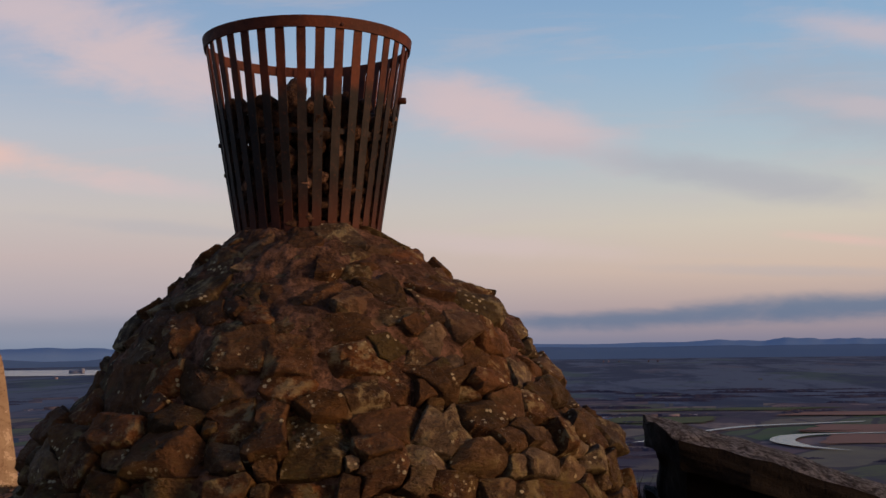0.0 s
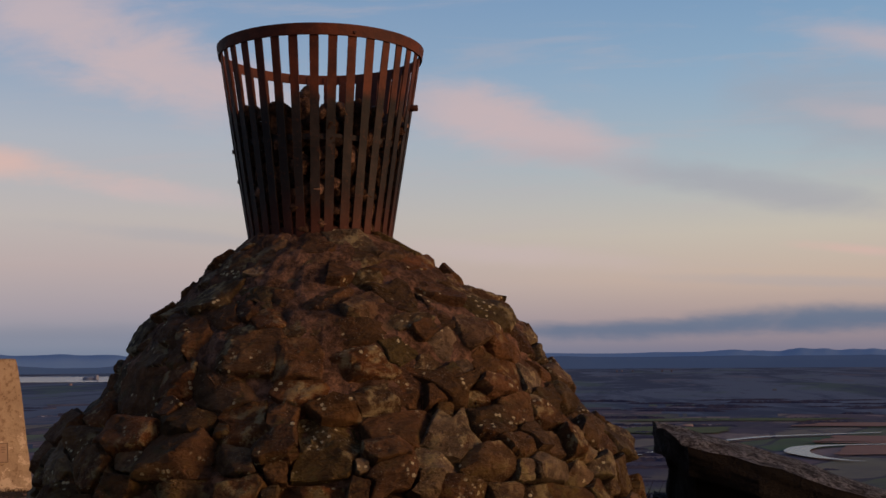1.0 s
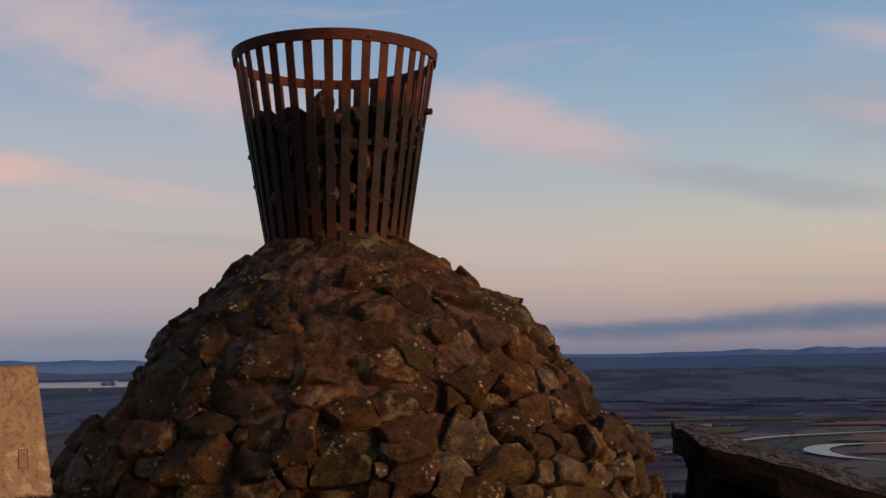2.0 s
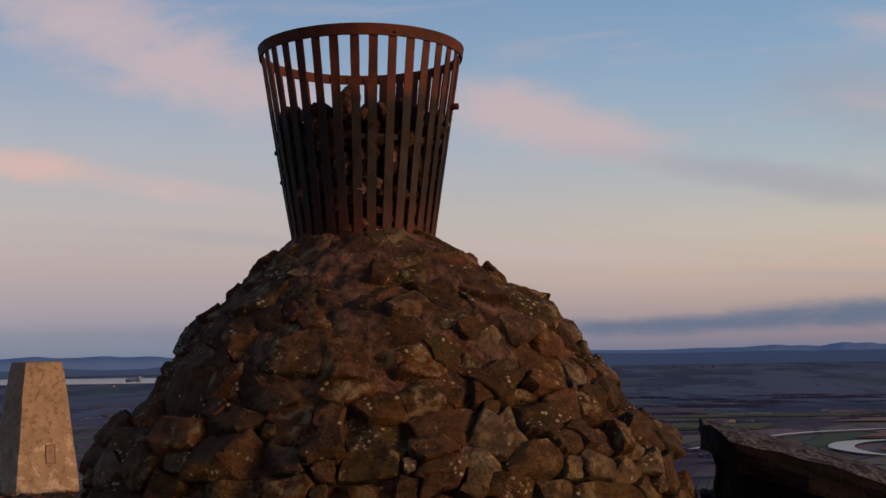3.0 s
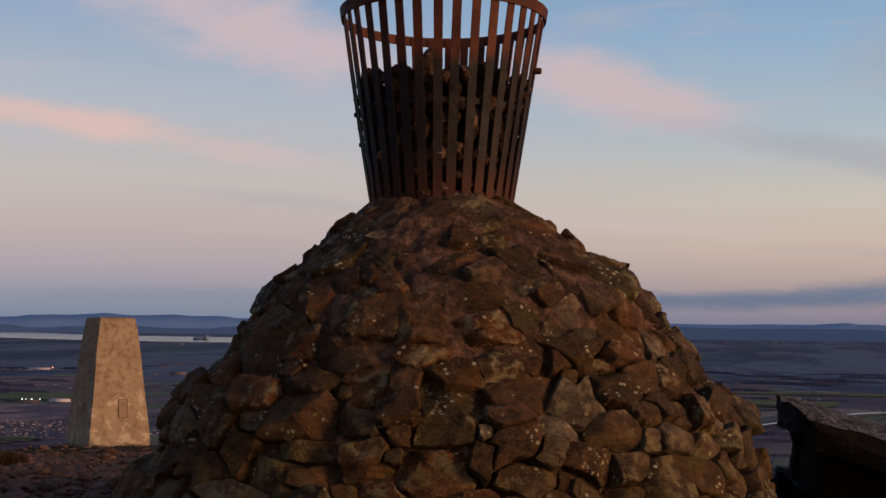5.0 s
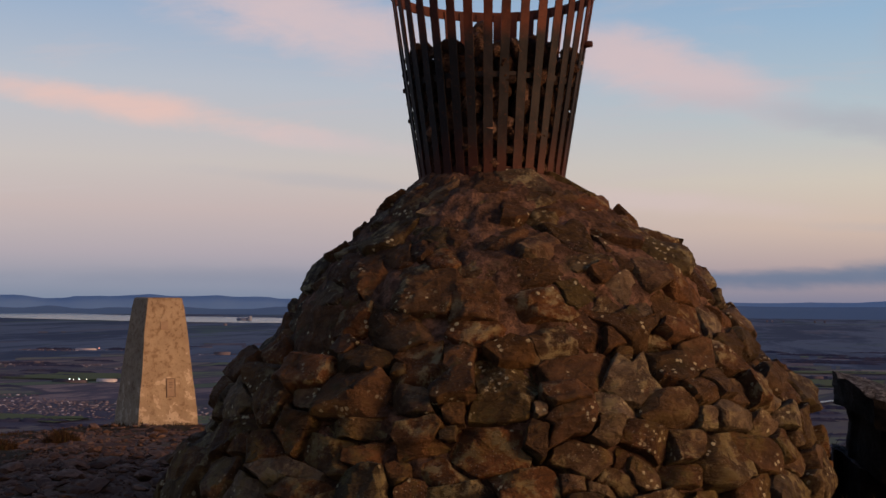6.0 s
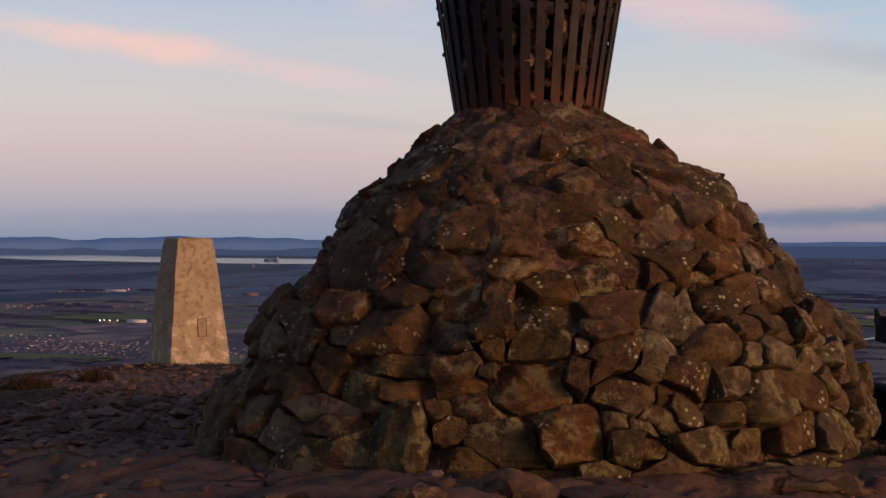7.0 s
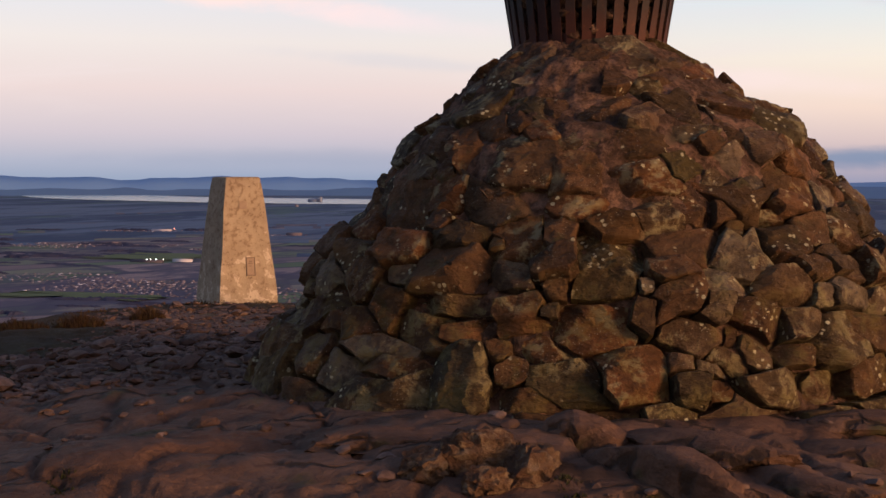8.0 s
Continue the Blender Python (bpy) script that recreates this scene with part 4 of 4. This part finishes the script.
# ---- rock outcrop beyond the cairn ----
def build_outcrop():
    outcrop = tagged(new("rock_outcrop"), "dark layered rock outcrop with a lichened top at the summit's edge", "rock")
    # layers: upper and lower depth below the sloping top, setback of the face, reach at the near end
    for name, upper, lower, back, start in (("cap_slab", 0.0, 0.13, 0.0, 0.0), ("middle_layer", 0.12, 0.36, 0.16, 0.05), ("lower_rock", 0.34, 1.5, 0.28, -0.02)):
        bm = bmesh.new()
        bmesh.ops.create_cube(bm, size=1.0)
        bmesh.ops.subdivide_edges(bm, edges=bm.edges[:], cuts=16, use_grid_fill=True)
        for v in bm.verts:
            x, y, z = v.co.x + 0.5, v.co.y, v.co.z + 0.5
            round_end = 0.10 * (2 * abs(y)) ** 2 * (1 - x) ** 4
            px = 0.50 + start + round_end + 1.95 * x
            top = 1.205 - 0.24 * (px - 0.5) - 0.055 * (px - 0.5) ** 2 - 0.04 * smooth(0.3, 0.5, abs(y))
            py = 6.05 + 0.9 * y - 0.12 * x + (back if y < 0 else 0) * smooth(0.0, 0.3, -y)
            pz = top - upper - (lower - upper) * (1 - z)
            rough = 0.035 * noise_at(px * 4, py * 4, pz * 7) + 0.016 * noise_at(px * 13, py * 13, pz * 17, 3)
            py += rough * (1.2 if abs(y) > 0.45 else 0.2)
            px += rough * 0.6 * (x < 0.1)
            pz += (0.016 * noise_at(px * 4, py * 4, 1.0) + 0.014 * noise_at(px * 13, py * 13, 4.0)) * (z > 0.9)
            v.co = (px, py, pz)
        part(name, from_bm(name, bm, DARKROCK, 38), outcrop)
    return outcrop


build_outcrop()
build_cairn()


# ---- loose stones, boulders and turf on the summit ----
def sunk_rock(name, me, x, y, size, rng, sink, label, category, group):
    ob = new(name, me)
    ob.matrix_world = Matrix.Translation((x, y, ground_z(x, y) + size * sink)) @ pose(0, 0, 0, rng.uniform(-20, 20), rng.uniform(-20, 20), rng.uniform(0, 360)) @ Matrix.Scale(size, 4)
    return tagged(ob, label, category, group)


def build_loose_stones():
    rng = random.Random(21)
    meshes = [rock_mesh(70 + i, 1.0, RUBBLE, 0.5) for i in range(7)]
    made = 0
    while made < 190:
        y = rng.uniform(4.7, 11.5)
        x = -1.9 - rng.random() * (0.35 * y + 0.6)
        if brow(x, y) > (-2.6 if x < -3.4 and y < 8.5 else -0.25) or math.hypot(x - AXIS.x, y - AXIS.y) < 1.45 or math.hypot(x + 6.04, y - 12.19) < 0.6:
            continue
        size = rng.uniform(0.03, 0.07) * (1.6 if rng.random() < 0.12 else 1.0)
        sunk_rock("loose_stone", meshes[rng.randrange(7)], x, y, size, rng, 0.25, "loose reddish-brown stone lying on the worn summit", "stone", "loose stones on the summit")
        made += 1
    verts, faces = [], []
    for _ in range(9000):
        y = rng.uniform(2.9, 11.5) if _ < 4200 else rng.uniform(4.4, 8.0)
        x = rng.uniform(-0.62 * y - 0.9, 0.35) if y < 4.2 else -1.5 - rng.random() * (0.40 * y + 0.9)
        if brow(x, y) > (-2.6 + rng.uniform(-0.5, 0.5) if x < -3.4 and y < 8.5 else 0.1) or math.hypot(x - AXIS.x, y - AXIS.y) < 1.35 or (y < 4.6 and rng.random() < 0.8) or (_ >= 4200 and noise_at(x * 0.9, y * 0.9, 8.0, 2) + 0.18 * (-x - 2.6) < rng.uniform(-0.1, 0.2)):
            continue
        size = rng.uniform(0.008, 0.030) if _ < 4200 else rng.uniform(0.012, 0.036)
        src = meshes[rng.randrange(7)]
        m = Matrix.Translation((x, y, ground_z(x, y) + size * 0.2)) @ pose(0, 0, 0, rng.uniform(-25, 25), 0, rng.uniform(0, 360)) @ Matrix.Scale(size, 4)
        k = len(verts)
        if size < 0.018:
            corners = [Vector(c) for c in ((1, 0, 0), (0.2, 0.9, 0.1), (-0.9, 0.3, 0), (-0.2, -0.9, 0.1), (0.1, 0.1, 0.6), (0, 0, -0.5))]
            verts += [m @ (c * rng.uniform(0.8, 1.2)) for c in corners]
            faces += [(k, k + 1, k + 4), (k + 1, k + 2, k + 4), (k + 2, k + 3, k + 4), (k + 3, k, k + 4), (k + 1, k, k + 5), (k + 2, k + 1, k + 5), (k + 3, k + 2, k + 5), (k, k + 3, k + 5)]
        else:
            verts += [m @ v.co for v in src.vertices]
            faces += [tuple(i + k for i in p.vertices) for p in src.polygons]
    tagged(new("rubble", mesh_of("rubble", verts, faces, RUBBLE, 30)), "small broken stones and grit scattered over the summit", "rubble", kind="stuff")


build_loose_stones()


def boulder(x, y, sx, sy, sz, turn, seed, label, mat=None, rough=0.04):
    rng = random.Random(seed)
    bm = bmesh.new()
    bmesh.ops.create_icosphere(bm, subdivisions=4, radius=1.0)
    cuts = [(Vector((rng.gauss(0, 1), rng.gauss(0, 1), rng.gauss(0, 0.8))).normalized(), rng.uniform(0.6, 0.88)) for _ in range(8)]
    for v in bm.verts:
        for nrm, d in cuts:
            over = v.co.dot(nrm) - d
            if over > 0:
                v.co -= nrm * over * 0.9
        c = v.co
        c *= 1 + 0.10 * noise_at(c.x * 2 + seed, c.y * 2, c.z * 3) + rough * noise_at(c.x * 5, c.y * 5 + seed, c.z * 6, 4)
        v.co = (c.x * sx, c.y * sy, c.z * sz)
    ob = new("boulder", from_bm("boulder", bm, mat or BEDROCK, 35))
    ob.matrix_world = pose(x, y, ground_z(x, y) - sz * 0.12, 0, 0, turn)
    return tagged(ob, label, "rock", "boulders before the cairn")


boulder(-0.69, 3.72, 0.135, 0.13, 0.095, -12, 1, "smooth purple-brown boulder bedded at the cairn's foot")
boulder(-0.36, 3.66, 0.27, 0.11, 0.055, -22, 2, "low slab of purple-brown bedrock before the cairn")
boulder(-0.46, 3.44, 0.29, 0.11, 0.085, -46, 9, "rounded ridge of purple-brown bedrock running from the boulder")
boulder(-0.12, 3.50, 0.24, 0.10, 0.050, -30, 11, "low slab of purple-brown bedrock before the cairn")
boulder(0.06, 3.88, 0.26, 0.13, 0.050, -15, 12, "flat bedrock slab beside the cairn's foot")
boulder(-1.22, 3.52, 0.24, 0.13, 0.040, 12, 13, "flat bedrock slab before the cairn")
boulder(-0.89, 3.38, 0.115, 0.10, 0.090, 20, 3, "knobbly lichened rock poking out of the ground", KNOBBLY, 0.22)
boulder(-0.76, 3.34, 0.10, 0.09, 0.075, 60, 4, "small knobbly lichened rock poking out of the ground", KNOBBLY, 0.22)
boulder(-1.01, 3.31, 0.08, 0.075, 0.060, 10, 5, "small rock beside the knobbly one", KNOBBLY, 0.22)
boulder(-0.84, 3.24, 0.07, 0.06, 0.060, 80, 8, "small rock beside the knobbly one", KNOBBLY, 0.22)
boulder(0.05, 4.22, 0.28, 0.16, 0.06, 5, 6, "flat bedrock slab beside the cairn's foot")
boulder(-1.92, 3.86, 0.065, 0.05, 0.035, 5, 7, "rounded red-brown stone lying on the bare summit")


def grass_patch(name, spots, blades, low, high, mat, label, seed):
    """Blades of dry grass round the given (x, y, radius) spots."""
    rng = random.Random(seed)
    verts, faces = [], []
    for _ in range(blades):
        x, y, r = spots[rng.randrange(len(spots))]
        a, d = rng.uniform(0, 6.28), r * math.sqrt(rng.random())
        x, y = x + d * math.cos(a), y + d * math.sin(a)
        h, w, t = rng.uniform(low, high) * (1.1 - 0.8 * d / r), rng.uniform(0.002, 0.005), rng.uniform(0, 3.14)
        bx, by = rng.gauss(0, 0.35) * h, rng.gauss(0, 0.35) * h
        z = ground_z(x, y) - 0.01
        dx, dy = w * math.cos(t), w * math.sin(t)
        k = len(verts)
        verts += [(x - dx, y - dy, z), (x + dx, y + dy, z), (x + bx * 0.4 + dx * 0.7, y + by * 0.4 + dy * 0.7, z + h * 0.6), (x + bx * 0.4 - dx * 0.7, y + by * 0.4 - dy * 0.7, z + h * 0.6), (x + bx, y + by, z + h * 0.95)]
        faces += [(k, k + 1, k + 2, k + 3), (k + 3, k + 2, k + 4)]
    return tagged(new(name, mesh_of(name, verts, faces, mat)), label, "grass", kind="stuff")


rim_spots = []
spread = random.Random(31)
for _ in range(90):
    px, py = spread.uniform(-8.5, -3.2), spread.uniform(5.5, 12.5)
    if -1.3 < brow(px, py) < 0.9 and not (px > -6.6 and py > 9.0):
        rim_spots.append((px, py, spread.uniform(0.15, 0.45)))
grass_patch("moor_grass", rim_spots, 9000, 0.02, 0.06, GRASS, "dry brown moor grass along the summit's edge", 32)
grass_patch("pillar_grass", [(-5.95, 11.7, 0.22), (-6.3, 11.85, 0.18), (-5.6, 11.95, 0.2), (-6.45, 12.1, 0.2)], 900, 0.03, 0.09, GRASS, "tufts of rough grass round the pillar's foot", 33)
grass_patch("moss_tuft", [(-1.93, 3.12, 0.06), (-1.88, 3.05, 0.05), (-0.66, 3.30, 0.05), (-0.62, 3.22, 0.04)], 900, 0.008, 0.028, MOSS, "dark green moss and grass in a rock crack", 34)
grass_patch("foot_grass", [(0.42, 4.80, 0.07), (0.50, 4.92, 0.09), (0.55, 5.1, 0.1)], 700, 0.03, 0.09, MOSS, "green tuft of grass at the cairn's foot", 37)
grass_patch("brow_tuft", [(-5.6, 8.6, 0.2), (-5.9, 8.2, 0.25), (-5.3, 9.1, 0.15)], 4000, 0.05, 0.17, GRASS, "rust-coloured tuft of moor grass on the brow", 35)
grass_patch("heather", [(0.40, 6.25, 0.14), (0.32, 6.5, 0.15), (0.50, 6.55, 0.12)], 5000, 0.12, 0.32, HEATH, "dark brown heather between the cairn and the outcrop", 36)


# ---- the valley's woods, houses and lights ----
def build_woods():
    """Belts of winter woodland: long low canopies with a broken top."""
    rng = random.Random(41)
    verts, faces = [], []
    made = 0
    while made < 260:
        d = 300 * (5.0 ** rng.random())
        a = math.radians(rng.uniform(-44, 20))
        x, y = d * math.sin(a), d * math.cos(a)
        if (abs(x - 150) < 75 and 630 < y < 900) or (-480 < x < -240 and 520 < y < 770):
            continue
        made += 1
        big = d / 700
        length, depth, high = rng.uniform(15, 70) * big, rng.uniform(4, 14) * big, rng.uniform(1.0, 2.4) * (0.6 + 0.4 * big)
        turn = rng.uniform(-0.25, 0.25)
        nx, ny, k = 36, 5, len(verts)
        for i in range(nx):
            for j in range(ny):
                u, v = i / (nx - 1) * 2 - 1, j / (ny - 1) * 2 - 1
                wide = 0.35 + 0.65 * abs(noise_at(u * 2 + made, 0.3, 1.0, 3)) * 2
                px, py = u * length / 2, v * depth / 2 * wide + 3 * big * noise_at(u * 1.5, made, 2.0, 2)
                lift = (1 - u ** 6) * (1 - abs(v) ** 4) * high * rng.uniform(0.45, 1.1)
                verts.append((x + px * math.cos(turn) - py * math.sin(turn), y + px * math.sin(turn) + py * math.cos(turn), PLAIN - 0.3 + lift))
        for i in range(nx - 1):
            for j in range(ny - 1):
                q = k + i * ny + j
                faces.append((q, q + ny, q + ny + 1, q + 1))
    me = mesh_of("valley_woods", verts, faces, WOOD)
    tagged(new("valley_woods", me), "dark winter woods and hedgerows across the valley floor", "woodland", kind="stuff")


def house(verts, faces, x, y, turn, length, width, height, roof):
    k = len(verts)
    m = pose(x, y, PLAIN - 0.2, 0, 0, turn)
    hl, hw = length / 2, width / 2
    verts += [m @ Vector(v) for v in ((-hl, -hw, 0), (hl, -hw, 0), (hl, hw, 0), (-hl, hw, 0), (-hl, -hw, height), (hl, -hw, height), (hl, hw, height), (-hl, hw, height), (-hl, 0, height + roof), (hl, 0, height + roof))]
    faces += [tuple(i + k for i in f) for f in ((0, 1, 5, 4), (1, 2, 6, 9, 5), (2, 3, 7, 6), (3, 0, 4, 8, 7), (4, 5, 9, 8), (6, 7, 8, 9))]


def build_towns():
    rng = random.Random(51)
    verts, faces = [], []
    # rows of houses: middle, direction, number of rows, houses a row
    for x, y, turn, rows, count in ((-400, 600, -8, 5, 34), (-345, 590, 12, 6, 24), (-350, 548, 8, 5, 24), (-262, 560, 5, 7, 18), (-430, 640, 4, 2, 12),
                                    (-640, 905, -4, 6, 20), (-560, 930, 5, 3, 14), (-735, 1180, 0, 3, 16), (-680, 1205, 3, 3, 18), (-520, 1150, 0, 3, 10),
                                    (-250, 640, 10, 4, 12), (-470, 900, 6, 3, 12), (60, 960, 3, 2, 9), (110, 985, -3, 2, 10), (-40, 1500, 2, 2, 12)):
        c, s = math.cos(math.radians(turn)), math.sin(math.radians(turn))
        big = 1 + y / 2400
        rows = round(rows * 1.7)
        for r in range(rows):
            for h in range(count):
                if rng.random() < 0.18:
                    continue
                u, v = (h - count / 2) * 3.3 * big + rng.uniform(-1.8, 1.8), (r - rows / 2) * 6.0 + 3.0 * math.sin(h * 0.4 + r) + rng.uniform(-3.0, 3.0)
                house(verts, faces, x + u * c - v * s, y + u * s + v * c, turn + rng.choice((0, 0, 90)) + rng.uniform(-8, 8), rng.uniform(0.8, 2.0) * big, rng.uniform(0.6, 0.9) * big, rng.uniform(0.25, 0.45) * big, rng.uniform(0.2, 0.3))
    for x, y, length, width, height in ((-452, 747, 26, 5, 1.6), (-430, 760, 14, 5, 1.8), (-514, 1148, 16, 8, 3.0), (-1037, 2329, 6, 5, 4), (-700, 1190, 24, 6, 2.2), (-605, 935, 22, 6, 2.4),
                                        (140, 3480, 5, 5, 5), (155, 3480, 4, 4, 5), (185, 3470, 4, 4, 5), (270, 3450, 5, 5, 6), (296, 3440, 5, 5, 6), (75, 955, 12, 5, 2.4), (92, 962, 14, 6, 2)):
        house(verts, faces, x, y, rng.uniform(-6, 6), length, width, height, 0.4)
    tagged(new("valley_houses", mesh_of("valley_houses", verts, faces, HOUSE)), "small pale houses and sheds of far villages in the valley", "houses", kind="stuff")
    verts, faces = [], []
    house(verts, faces, -1190, 2790, 5, 36, 14, 7, 2)
    house(verts, faces, -1172, 2785, 5, 8, 8, 13, 1)
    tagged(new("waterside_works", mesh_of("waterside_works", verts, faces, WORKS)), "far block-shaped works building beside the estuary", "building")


def build_lamp(x, y, size, tone):
    lit = bpy.data.materials.new("lamp_glow")
    lit.use_nodes = True
    n = Nodes(lit.node_tree)
    em = n.node("ShaderNodeEmission")
    em.inputs[0].default_value, em.inputs[1].default_value = (*tone, 1), 3.0
    n.link(em.outputs[0], n.node("ShaderNodeOutputMaterial").inputs[0])
    bm = bmesh.new()
    bmesh.ops.create_icosphere(bm, subdivisions=2, radius=size)
    lamp = tagged(new("flood_lamp"), "tiny lit floodlight far down in the valley", "lamp", "floodlights in the valley")
    lamp.location = (x, y, PLAIN)
    part("head", from_bm("head", bm, lit), lamp).location = (0, 0, 2.4)
    bm = bmesh.new()
    bmesh.ops.create_cone(bm, cap_ends=True, segments=6, radius1=0.12, radius2=0.08, depth=2.6)
    part("mast", from_bm("mast", bm, IRON), lamp).location = (0, 0, 1.1)


build_woods()
build_towns()
for lx, ly, size, tone in ((-449, 742, 0.42, (0.9, 1.0, 0.9)), (-446, 742, 0.36, (1.0, 0.95, 0.8)), (-442, 743, 0.42, (0.8, 1.0, 0.9)), (-437, 745, 0.36, (1.0, 0.9, 0.7)), (-687, 1196, 0.6, (1.0, 0.35, 0.2))):
    build_lamp(lx, ly, size, tone)
